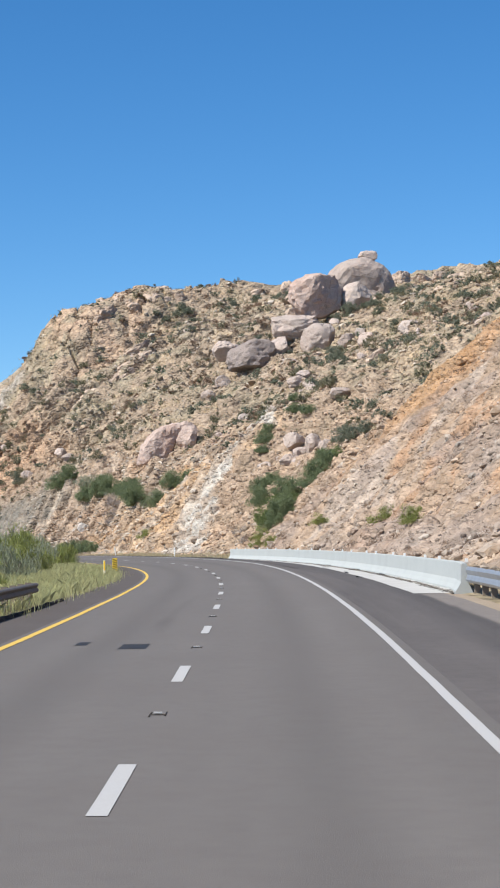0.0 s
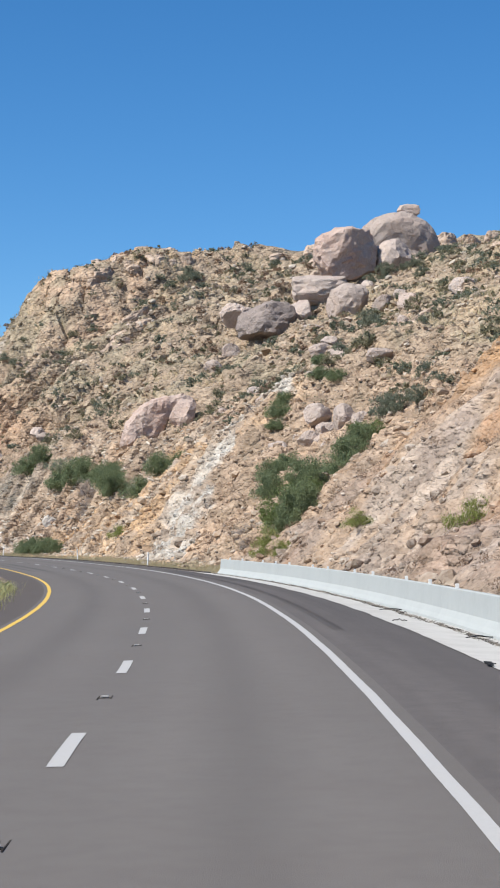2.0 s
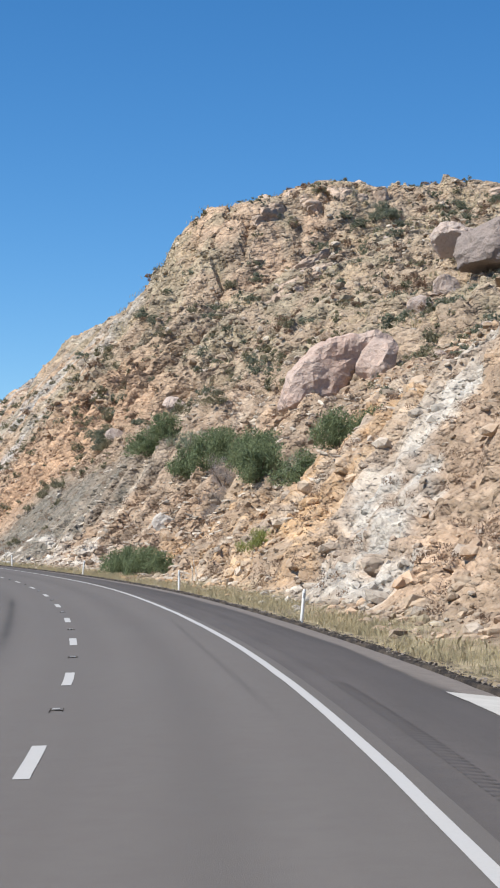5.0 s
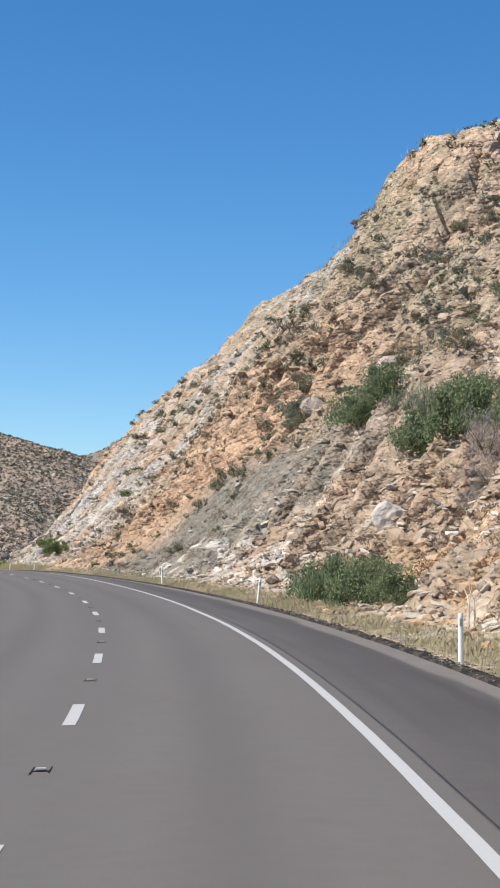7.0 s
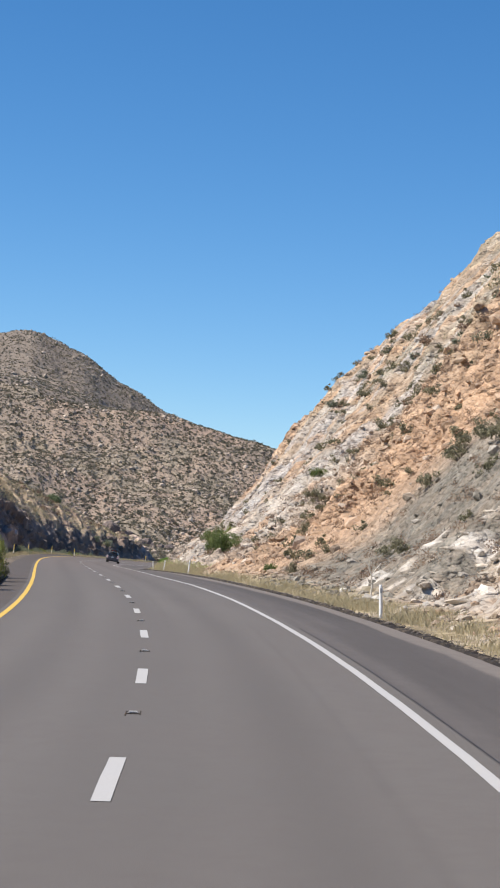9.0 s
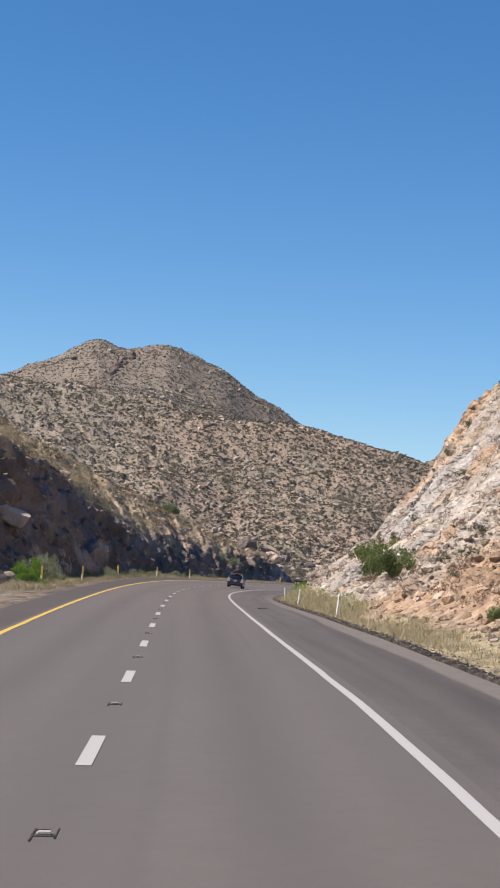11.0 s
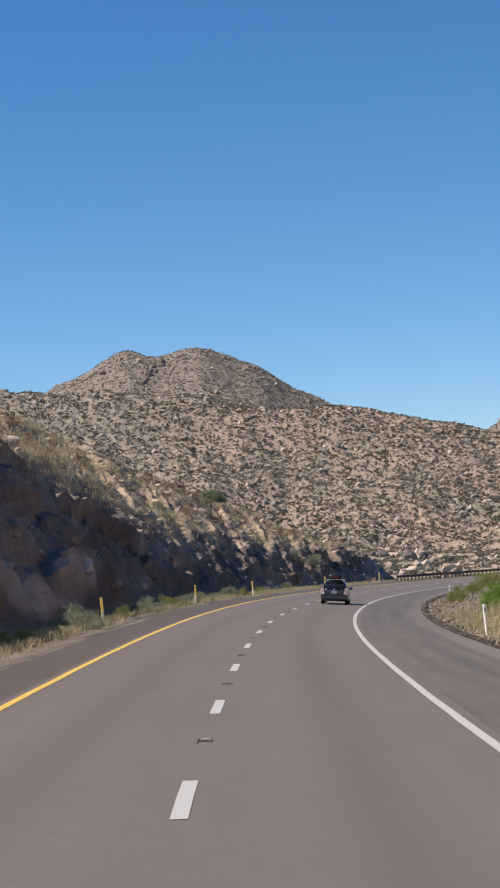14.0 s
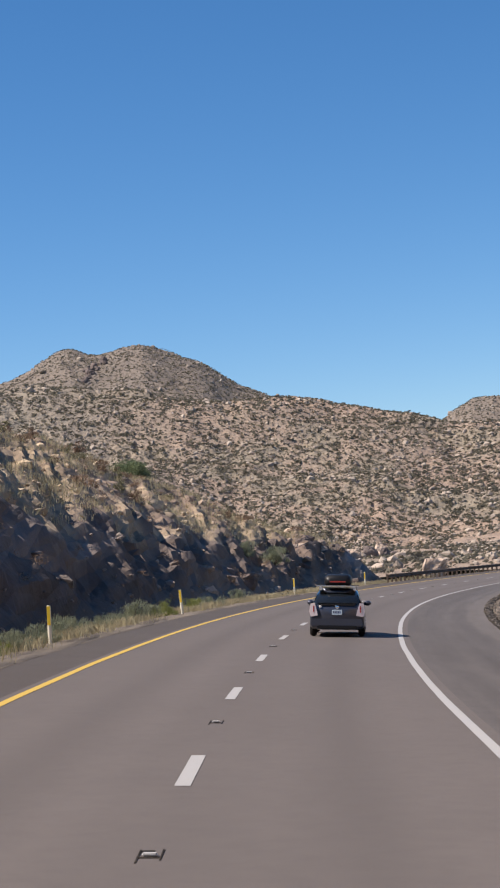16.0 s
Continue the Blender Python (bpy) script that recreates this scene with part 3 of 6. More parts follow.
def right_tone(s, off):
    """Kinds of rock and soil on the right-hand hill."""
    up = right_base(s, off)
    w = s + 7 * fbm(s / 12, off / 12, 3, 201)
    o = off + 4 * fbm(s / 9, off / 9, 3, 211)
    n = fbm(s / 5, off / 4, 4, 221)
    n2 = fbm(s / 1.6, off / 1.3, 3, 231)
    t = np.zeros(s.shape + (3,)) + np.array((0.375, 0.275, 0.195))
    t = mixed(t, (0.43, 0.30, 0.20), smooth01(n, 0.0, 0.35) * 0.8)
    t = mixed(t, (0.30, 0.225, 0.155), smooth01(-n, 0.05, 0.4) * 0.8)
    upper = smooth01(up, 12, 26)
    bed = fbm((s - 1.1 * off) / 3.4, (off + 0.5 * s) / 16, 4, 255)
    first = band(s, 40, 184, 8)
    t = mixed(t, (0.335, 0.268, 0.195), upper * 0.8)
    t = mixed(t, (0.41, 0.32, 0.215), upper * smooth01(fbm(s / 8, off / 5, 3, 241), 0.1, 0.3) * 0.8)
    t = mixed(t, (0.455, 0.33, 0.23), band(w, -100, 182, 5) * (1 - upper) * 0.8)
    t = mixed(t, (0.50, 0.41, 0.335), first * smooth01(bed, 0.1, 0.28) * 0.85)
    t = mixed(t, (0.47, 0.27, 0.15), first * smooth01(-bed, 0.12, 0.3) * 0.75)
    t = mixed(t, (0.33, 0.265, 0.225), first * smooth01(fbm(s / 4, off / 3, 3, 257), 0.12, 0.3) * 0.7)
    t = mixed(t, (0.50, 0.275, 0.115), band(w, 162, 180, 4) * smooth01(o, 17, 26) * (1 - smooth01(o, 40, 60)) * 0.85)
    t = mixed(t, (0.33, 0.27, 0.235), band(w, 100, 150, 8) * (1 - smooth01(up, 2, 4)) * 0.6)
    mid = np.interp(off, [11, 13, 20, 26, 40], [216, 220, 237, 239.5, 244])
    half = np.interp(off, [11, 13, 20, 26, 40], [9, 8.5, 6, 4, 2])
    vein = 1 - smooth01(np.abs(s + 4 * n + 2.5 * n2 - mid) / half, 0.75, 1.15)
    t = mixed(t, (0.47, 0.32, 0.19), band(w - mid, -4, 22, 4) * (1 - smooth01(o, 34, 42)) * smooth01(n + n2, -0.4, 0.2) * 0.8)
    t = mixed(t, (0.46, 0.435, 0.39), vein * (1 - smooth01(o, 30, 36)) * (0.35 + 0.65 * smooth01(n2 + 0.5 * n, -0.25, 0.1)))
    t = mixed(t, (0.50, 0.315, 0.16), band(w - 0.9 * off, 222, 262, 6) * (1 - smooth01(o, 22, 30)) * smooth01(n + 0.6 * n2, -0.25, 0.2) * 0.85)
    t = mixed(t, (0.125, 0.13, 0.115), band(w + 1.2 * (off - 14), 322, 382, 5) * (1 - smooth01(o, 19, 27)) * 0.9)
    t = mixed(t, (0.56, 0.53, 0.48), band(w, 292, 338, 6) * (1 - smooth01(o, 14.5, 18)) * smooth01(n2, -0.02, 0.15) * 0.9)
    t = mixed(t, (0.47, 0.30, 0.185), band(w, 366, 402, 8) * (1 - smooth01(o, 36, 46)) * 0.7)
    t = mixed(t, (0.42, 0.395, 0.345), band(w - 0.2 * off, 416, 446, 4) * (1 - smooth01(o, 46, 60)) * smooth01(fbm((s + 0.3 * off) / 6, off / 9, 3, 261), -0.2, 0.05) * 0.9)
    t = mixed(t, (0.45, 0.345, 0.24), band(w, 458, 486, 5) * smooth01(up, 4, 12) * 0.8)
    t = mixed(t, (0.47, 0.43, 0.375), band(w, 404, 490, 6) * (1 - smooth01(up, 6, 14)) * 0.8)
    t = mixed(t, (0.40, 0.40, 0.39), band(w - 0.3 * off, 452, 459, 2) * smooth01(o, 14, 18) * 0.8)
    streak = fbm((s + 0.25 * off) / 1.6, (off - 0.1 * s) / 14, 3, 251)
    t = mixed(t, (0.42, 0.40, 0.38), smooth01(s, 415, 430) * smooth01(streak, 0.12, 0.3) * (1 - smooth01(o, 40, 50)) * 0.7)
    t = mixed(t, (0.50, 0.33, 0.21), smooth01(s, 405, 420) * smooth01(-streak, 0.14, 0.3) * (1 - smooth01(o, 40, 50)) * 0.7)
    t = mixed(t, (0.45, 0.29, 0.19), band(w, 484, 505, 4) * 0.7)
    t = mixed(t, (0.46, 0.325, 0.225), cap_zone(s, off) * smooth01(n, -0.4, 0.2) * 0.85)
    low = 1 - smooth01(up, 0.2, 0.9)
    t = mixed(t, (0.34, 0.27, 0.195), low * 0.7)
    t = mixed(t, (0.33, 0.28, 0.175), low * (1 - smooth01(off + 1.6 * n + foot_shift(s), 9.9, 11.0)))
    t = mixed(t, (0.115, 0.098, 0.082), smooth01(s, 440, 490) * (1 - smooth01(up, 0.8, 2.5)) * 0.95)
    layer = fbm((s - 1.35 * off) / 2.2, (off + 0.4 * s) / 20, 4, 66)
    t = mixed(t, (0.47, 0.40, 0.32), band(s, 240, 330, 12) * (1 - smooth01(off, 26, 34)) * smooth01(layer, 0.08, 0.25) * 0.75)
    t = mixed(t, (0.30, 0.235, 0.175), band(s, 240, 330, 12) * (1 - smooth01(off, 26, 34)) * smooth01(-layer, 0.1, 0.3) * 0.6)
    t = mixed(t, (0.29, 0.26, 0.18), upper * smooth01(fbm(s / 6, off / 4, 3, 271), 0.05, 0.3) * 0.6)
    t = t * 1.02 - t.mean(-1, keepdims=True) * 0.02
    near = 1 - 0.2 * (1 - smooth01(s, 176, 196))
    return t * np.array((1.0, 0.985, 0.97)) * (near * (1 + 0.25 * n2))[..., None]


def left_tone(s, off):
    up = left_base(s, off)
    n = fbm(s / 4, off / 4, 4, 321)
    # rock toned near black: the face's shade is put into its colour
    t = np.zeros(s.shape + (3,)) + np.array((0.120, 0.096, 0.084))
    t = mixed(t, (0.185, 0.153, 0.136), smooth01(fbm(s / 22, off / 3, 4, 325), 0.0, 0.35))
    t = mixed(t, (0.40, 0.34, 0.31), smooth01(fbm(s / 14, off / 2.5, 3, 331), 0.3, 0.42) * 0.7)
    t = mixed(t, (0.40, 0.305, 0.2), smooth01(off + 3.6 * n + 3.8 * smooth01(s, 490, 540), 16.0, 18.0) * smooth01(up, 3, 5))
    # brown mottling lightens the tail, painted as though sun caught it
    t = mixed(t, (0.23, 0.165, 0.125), smooth01(s + 10 * n, 540, 580) * (1 - smooth01(s, 646, 660)) * smooth01(fbm(s / 7, off / 2, 3, 335), -0.2, 0.15) * 0.85)
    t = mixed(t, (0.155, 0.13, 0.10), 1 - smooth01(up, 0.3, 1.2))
    return t * (1 + 0.2 * fbm(s / 1.1, off / 1.1, 3, 341))[..., None]


def hillside(name, ss, oo, place, tone, mat, label, flip=False):
    S, O = np.meshgrid(ss, oo, indexing="ij")
    f = quads(len(ss), len(oo))
    ob = sheet(name, place(S, O).reshape(-1, 3), f if flip else f[:, ::-1], mat, tone(S, O).reshape(-1, 3))
    return tagged(ob, label, "hillside", kind="structure")


near = np.concatenate([np.arange(7.55, 34, 0.3), np.arange(34, 64, 0.44), np.arange(64, 104, 0.7), np.arange(104, 166, 2.5), np.arange(168, 262, 7)])
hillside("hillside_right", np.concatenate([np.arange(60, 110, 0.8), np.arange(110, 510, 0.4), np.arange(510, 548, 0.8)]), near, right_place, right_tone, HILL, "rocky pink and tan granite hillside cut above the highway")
hillside("hillside_behind", np.arange(-160, 60.5, 4.0), np.concatenate([np.arange(7.55, 32, 2.0), np.arange(32, 262, 6)]), right_place, right_tone, HILL, "tan rocky cut slope beside the highway")
hillside("verge_right", np.arange(547.4, 760, 1.6), np.concatenate([np.arange(7.55, 32, 1.2), np.arange(32, 150, 5)]), right_place, right_tone, HILL, "low gravelly ground beside the bend")
hillside("hillside_left", np.arange(400, 652, 0.55), np.concatenate([np.arange(5.35, 27, 0.36), np.arange(27, 127, 2.0)]), left_place, left_tone, CUT_ROCK, "rock cut toned dark for shade, with dry grass along its crest", True)
hillside("verge_left", np.arange(-160, 401, 1.2), np.concatenate([np.arange(5.35, 27, 0.8), np.arange(27, 127, 3.0)]), left_place, left_tone, HILL, "grassy bank falling away from the highway", True)
hillside("verge_left_far", np.arange(651.6, 900, 2.5), np.concatenate([np.arange(5.35, 27, 1.2), np.arange(27, 127, 3.0)]), left_place, left_tone, HILL, "gravelly ground outside the bend", True)


# ---- the far mountain, round a centre: heights by azimuth and distance ----
FAR = (-145.0, 480.0)
FAR_R = [330, 520, 800, 900, 1040, 1400, 2250, 2600, 3600]
FAR_TABLE = {
    62: [10, 14, 24, 58, 118, 120, 170, 220, 120],
    40: [10, 14, 24, 58, 116, 118, 160, 200, 120],
    33: [8, 12, 22, 56, 116, 120, 170, 235, 150],
    30.3: [8, 12, 22, 55, 113, 118, 190, 290, 190],
    28.4: [7, 10, 20, 54, 114, 116, 222, 329, 230],
    27.4: [6, 9, 19, 53, 114, 115, 222, 322, 230],
    26.0: [5, 8, 17, 52, 112, 114, 225, 332, 230],
    24.4: [3, 6, 14, 49, 107, 110, 210, 306, 210],
    22.8: [1, 4, 12, 45, 98, 105, 182, 260, 170]}
FAR_TABLE_EAST = {
    21.2: [0, 3, 10, 42, 97, 100, 155, 218, 130],
    19.0: [-2, 1, 8, 40, 93, 90, 110, 160, 105],
    17.2: [-3, 0, 6, 36, 84, 78, 96, 172, 110],
    15.6: [-3, 0, 6, 32, 73, 72, 112, 212, 130],
    12: [-3, 0, 6, 30, 66, 75, 120, 180, 120],
    5: [-3, 0, 8, 30, 66, 85, 130, 160, 120],
    -30: [-3, 0, 10, 30, 60, 90, 110, 120, 100]}


def far_base(az, r):
    rows = dict(FAR_TABLE)
    rows.update(FAR_TABLE_EAST)
    ks = sorted(rows)
    tab = np.array([rows[k] for k in ks], float)
    i, u = curve(az, ks)
    j, v = curve(r, FAR_R)
    u, v = u * u * (3 - 2 * u) * 0.5 + u * 0.5, v * v * (3 - 2 * v) * 0.5 + v * 0.5
    return (tab[i, j] * (1 - u) + tab[i + 1, j] * u) * (1 - v) + (tab[i, j + 1] * (1 - u) + tab[i + 1, j + 1] * u) * v


def far_place(az, r, lift=0.0):
    x, y = FAR[0] - np.sin(np.radians(az)) * r, FAR[1] + np.cos(np.radians(az)) * r
    k = 0.2 + 0.8 * smooth01(r, 600, 900)
    z = far_base(az, r) + k * (10 * fbm(x / 150, y / 150, 3, 401) + 6 * fbm(x / 48, y / 48, 3, 405) + 2.2 * fbm(x / 15, y / 15, 3, 411))
    _, g, n = cells(x / 9, y / 9, 421)
    z = z + k * (n - 0.5) * 3.6 * smooth01(g, 0.02, 0.3) * smooth01(fbm(x / 60, y / 60, 3, 431), 0.0, 0.3)
    return np.stack([x, y, z + 4.0 + lift], -1)


def far_tone(az, r):
    x, y = FAR[0] - np.sin(np.radians(az)) * r, FAR[1] + np.cos(np.radians(az)) * r
    n = fbm(x / 40, y / 40, 4, 441)
    t = np.zeros(az.shape + (3,)) + np.array((0.38, 0.30, 0.23))
    t = mixed(t, (0.43, 0.325, 0.245), smooth01(n, 0.0, 0.35))
    t = mixed(t, (0.315, 0.275, 0.205), smooth01(-n, 0.05, 0.35))
    t = mixed(t, (0.285, 0.27, 0.22), smooth01(az + 4 * n, 24.5, 28.5) * 0.7)
    t = mixed(t, (0.20, 0.175, 0.15), smooth01(r, 1300, 1700) * 0.95)
    return t * np.array((0.97, 0.92, 0.91))


az = np.concatenate([np.arange(-26, 6, 0.6), np.arange(6, 38, 0.15), np.arange(38, 60, 0.6)])
rr = np.concatenate([np.arange(330, 760, 16.0), np.arange(760, 1100, 3.0), np.arange(1100, 1900, 25.0), np.arange(1900, 2700, 8.0), np.arange(2700, 3600, 40.0)])
A, Rr = np.meshgrid(az, rr, indexing="ij")
ob = sheet("mountain", far_place(A, Rr).reshape(-1, 3), quads(len(az), len(rr)), MOUNTAIN, far_tone(A, Rr).reshape(-1, 3), smooth=False)
tagged(ob, "distant brown desert mountain dotted with dark shrubs", "mountain", kind="structure")

g = bmesh.new()
bmesh.ops.create_grid(g, x_segments=60, y_segments=60, size=4600)
for v in g.verts:
    v.co.z = -14 + 3 * fbm(np.array([v.co.x / 300]), np.array([v.co.y / 300]), 2, 5)[0]
tagged(part("ground", g, SOIL, None), "brown desert ground reaching to the horizon", "ground", kind="structure")

# ---- road ----
SIDE = np.linspace(-3.9, 3.87, 124)
ss = np.arange(-150, 901, 1.5)
RS, RO = np.meshgrid(ss, SIDE, indexing="ij")
lane = np.abs(np.abs(RO) - 1.83)
wear = 1 + 0.05 * np.exp(-((lane - 0.85) / 0.32) ** 2) - 0.13 * np.exp(-(lane / 0.36) ** 2) - 0.05 * smooth01(np.abs(RO), 3.2, 3.8)
wear = wear * (1 + 0.10 * fbm(RS / 40, RO / 1.2, 3, 701) + 0.05 * fbm(RS / 5, RO / 0.8, 3, 711))
for s0, s1, o0, bow, w, deep in ((186, 219, -1.75, 0.28, 0.13, 0.55), (189, 221, -2.62, 0.28, 0.13, 0.5), (168, 196, 2.80, 0.34, 0.05, 0.32), (240, 300, 2.5, 0.3, 0.06, 0.1), (352, 395, 2.62, -0.2, 0.06, 0.12), (300, 380, 0.75, -0.3, 0.1, 0.08), (38, 60, -1.05, 0.3, 0.16, 0.14)):
    u = (RS - s0) / (s1 - s0)
    at = o0 + bow * (2 * u - 0.8) ** 2 * 0.5
    wear = wear * (1 - deep * band(u, 0.0, 1.0, 0.18) * np.exp(-((RO - at) / w) ** 2))
for s0, o0, l, w, deep in ((435.6, -1.4, 1.1, 0.22, 0.22), (429.6, -1.0, 0.8, 0.3, 0.2), (431.0, 0.29, 0.35, 0.16, 0.3), (428.2, 0.0, 1.0, 0.25, 0.18), (43.5, -1.1, 2.0, 0.2, 0.2), (452.0, -1.5, 1.2, 0.2, 0.15), (470.0, 1.2, 1.5, 0.25, 0.1), (395.0, -1.8, 1.4, 0.3, 0.12), (318.0, 1.6, 1.6, 0.3, 0.1)):
    wear = wear * (1 - deep * np.exp(-((RS - s0) / l) ** 2 - ((RO - o0) / w) ** 2) * (0.6 + 0.8 * np.clip(fbm(RS * 1.3, RO * 6, 2, 741) + 0.5, 0, 1)))
wear = wear * (1.12 + 0.1 * (1 - smooth01(RS, 60, 170)))
warm = smooth01(RS, 330, 430)[..., None]
grey = (np.array((0.107, 0.0965, 0.087)) * (1 - warm) + np.array((0.122, 0.103, 0.092)) * warm) * wear[..., None]
road = sheet("road", ground_line(RS, RO, 0.0).reshape(-1, 3), quads(len(ss), len(SIDE)), ASPHALT, grey.reshape(-1, 3), smooth=True)
tagged(road, "worn grey asphalt of a two-lane carriageway", "road", kind="structure")
side = np.linspace(3.87, 7.12, 40)
HS, HO = np.meshgrid(ss, side, indexing="ij")
worn = (np.interp(HS, [-150, 60, 200, 300, 400, 470, 900], [0.42, 0.42, 0.42, 0.5, 0.75, 0.9, 0.9]) - 0.32 * smooth01(HO, 4.7, 5.6) * (1 - smooth01(HS, 330, 430)))[..., None]
tone = np.array((0.064, 0.056, 0.053)) * (1 - worn) + np.array((0.108, 0.094, 0.086)) * worn
streaks = 1 + 0.32 * fbm(HS / 26, HO / 0.42, 4, 721) + 0.16 * fbm(HS / 4, HO / 0.5, 3, 725)
tone = tone * (streaks * (1.08 + 0.14 * (1 - smooth01(HS, 60, 170))))[..., None]
dust = smooth01(HO + 0.35 * fbm(HS / 7, HO / 0.6, 3, 731), 6.25, 6.5) * np.interp(HS, [-150, 170, 180, 420, 480, 900], [0.9, 0.9, 0.85, 0.75, 0.35, 0.35])
tone = mixed(tone, (0.215, 0.185, 0.16), dust)
tagged(sheet("shoulder_right", ground_line(HS, HO, 0.0).reshape(-1, 3), quads(len(ss), len(side)), SHOULDER, tone.reshape(-1, 3), smooth=True), "streaky dark asphalt shoulder with a dusty edge", "shoulder", kind="structure")
tagged(strip("shoulder_left", -150, 900, [-5.5, -4.8, -3.9], ASPHALT_DARK), "narrow asphalt shoulder", "shoulder", kind="structure")


def curb(name, s0, s1, off, width, height, mat, label, step=1.0):
    ss = np.arange(s0, s1 + 0.1, step)
    cross = [(0, -0.05), (0.06 * width, 0.7 * height), (0.3 * width, height), (0.7 * width, height * 0.95), (width, -0.15)]
    v = []
    for o, u in cross:
        wob = 0.05 * fbm(ss / 1.3, ss * 0 + o, 3, 501)
        v.append(ground_line(ss, off + o + wob, u + (0.05 * fbm(ss / 0.9, ss * 0 + o * 3, 3, 511) if u > 0 else 0)))
    v = np.stack(v, 1)
    return tagged(sheet(name, v.reshape(-1, 3), quads(len(ss), len(cross)), mat, smooth=True), label, "curb", kind="structure")


curb("curb_right", 172, 700, 7.1, 0.5, 0.07, ASPHALT_CURB, "crumbling black asphalt curb at the shoulder")
curb("curb_left", -40, 62, -5.5, 0.3, 0.08, ASPHALT_CURB, "low black asphalt curb under the rail")
curb("curb_left", 190, 345, -5.35, 0.5, 0.2, ASPHALT_CURB, "black asphalt curb at the inner shoulder")

tagged(strip("verge_strip", -150, 57.5, [7.1, 7.4, 7.9], SOIL, 0.0, 1.0), "gravelly strip under the guard rail", "verge", kind="structure")


def line(name, s0, s1, off, width, mat, label, step=2.0):
    return tagged(strip(name, s0, s1, [off - width / 2, off + width / 2], mat, 0.006, step, 0.02), label, "road marking", kind="structure")


line("edge_line_white", -150, 900, 3.61, 0.15, WHITE_PAINT, "solid white edge line, slightly worn")
line("edge_line_yellow", -150, 900, -3.66, 0.16, YELLOW_PAINT, "solid yellow edge line")
line("seam", 196, 300, 3.9, 0.02, TAR, "dark tarred seam beside the edge line")
DASH_0 = 27.73
for k in range(-12, 60):
    s0 = DASH_0 + 12.192 * k
    d = strip("dash", s0 - 1.52, s0 + 1.52, [-0.085, 0.085], WHITE_PAINT, 0.006, 0.76, 0.02, parent=road)
    b = bmesh.new()
    box(b, -0.115, -0.098, -0.42, 0.38, 0.0, 0.004)
    box(b, 0.098, 0.113, -0.25, 0.42, 0.0, 0.004)
    box(b, -0.098, 0.098, -0.12, -0.05, 0.0, 0.004)
    box(b, -0.098, 0.03, 0.26, 0.33, 0.0, 0.004)
    o = part("marker_recess", b, ASPHALT_CURB, road)
    lean = Matrix.Rotation(-math.atan(float(np.interp(s0 + 6.1, LINE_S, TILT))), 4, "Y")
    o.matrix_world = road_pose(s0 + 6.1, 0, 0.003, scale=(0.85, 0.8, 1)) @ lean
    b = bmesh.new()
    box(b, -0.06, 0.06, -0.05, 0.05, 0.0, 0.022, 0.01)
    o = part("reflector", b, WHITE_PAINT, road)
    o.matrix_world = road_pose(s0 + 6.1, 0, 0.008) @ lean

# patches and tyre traces
for s0, s1, o0, o1 in ((33.6, 35.3, -1.5, -0.98), (34.9, 36.1, -2.45, -2.2)):
    tagged(strip("asphalt_patch", s0, s1, [o0, (o0 + o1) / 2, o1], TAR, 0.005, 0.5, 0.15), "dark patch of fresh tar on the lane", "patch", kind="structure")

# rumble strip cut into the shoulder
q = np.arange(98, 172, 0.3)
v = np.stack([ground_line(q, 4.25 + 0 * q, 0.004), ground_line(q, 4.52 + 0 * q, 0.004), ground_line(q + 0.13, 4.52 + 0 * q, 0.004), ground_line(q + 0.13, 4.25 + 0 * q, 0.004)], 1)
tagged(sheet("rumble_strip", v.reshape(-1, 3), np.arange(4 * len(q)).reshape(-1, 4), GROOVE), "shallow dark grooves along the shoulder", "rumble strip", kind="structure")


# ---- barrier, rails, posts ----
def on_right(s, off, lift=0.0):
    return Vector(right_place(np.array([float(s)]), np.array([float(off)]), lift)[0])


def on_left(s, off, lift=0.0):
    return Vector(left_place(np.array([float(s)]), np.array([float(off)]), lift)[0])


def loft(name, rings, mat, parent=None, closed=True, caps=True, smooth=False, label=""):
    """Rings of equal count joined along their order."""
    b = bmesh.new()
    vs = [[b.verts.new(p) for p in ring] for ring in rings]
    n = len(rings[0])
    for r0, r1 in zip(vs[:-1], vs[1:]):
        for i in range(n if closed else n - 1):
            b.faces.new((r0[i], r0[(i + 1) % n], r1[(i + 1) % n], r1[i]))
    if caps and closed:
        b.faces.new(vs[0][::-1])
        b.faces.new(vs[-1])
    bmesh.ops.recalc_face_normals(b, faces=b.faces)
    return part(name, b, mat, parent, label, smooth)


barrier = tagged(new("concrete_barrier"), "pale grey cast concrete barrier along the shoulder", "barrier")
CROSS = [(-0.33, -0.1), (-0.30, 0.08), (-0.21, 0.2), (-0.12, 0.36), (-0.09, 0.91), (-0.06, 0.94), (0.06, 0.94), (0.09, 0.91), (0.14, 0.3), (0.3, -0.1)]
for k in range(19):
    a, e = 57 + 6.0 * k, 57 + 6.0 * k + 5.996
    rings = [[Vector(ground_line(s, 8.0 + x - (0.35 * max(0, 61 - s) / 4), 0.0) ) + Vector((0, 0, z)) for x, z in CROSS] for s in np.linspace(a, e, 5)]
    loft("segment", rings, CONCRETE, barrier)
    b = bmesh.new()
    box(b, -0.05, 0.05, -0.02, 0.02, 0.93, 1.06, 0.008)
    part("reflector_tab", b, WHITE_PLASTIC, barrier, "small white reflector tab").matrix_world = road_pose(a + 2.2 + (k * 1.7) % 3, 8.0, 0.0)
tagged(strip("apron", 58, 172, [6.15, 6.35, 6.75, 7.72], APRON, 0.012, 1.0, 0.10), "pale concrete gutter apron, chipped along its edge", "gutter", kind="structure")

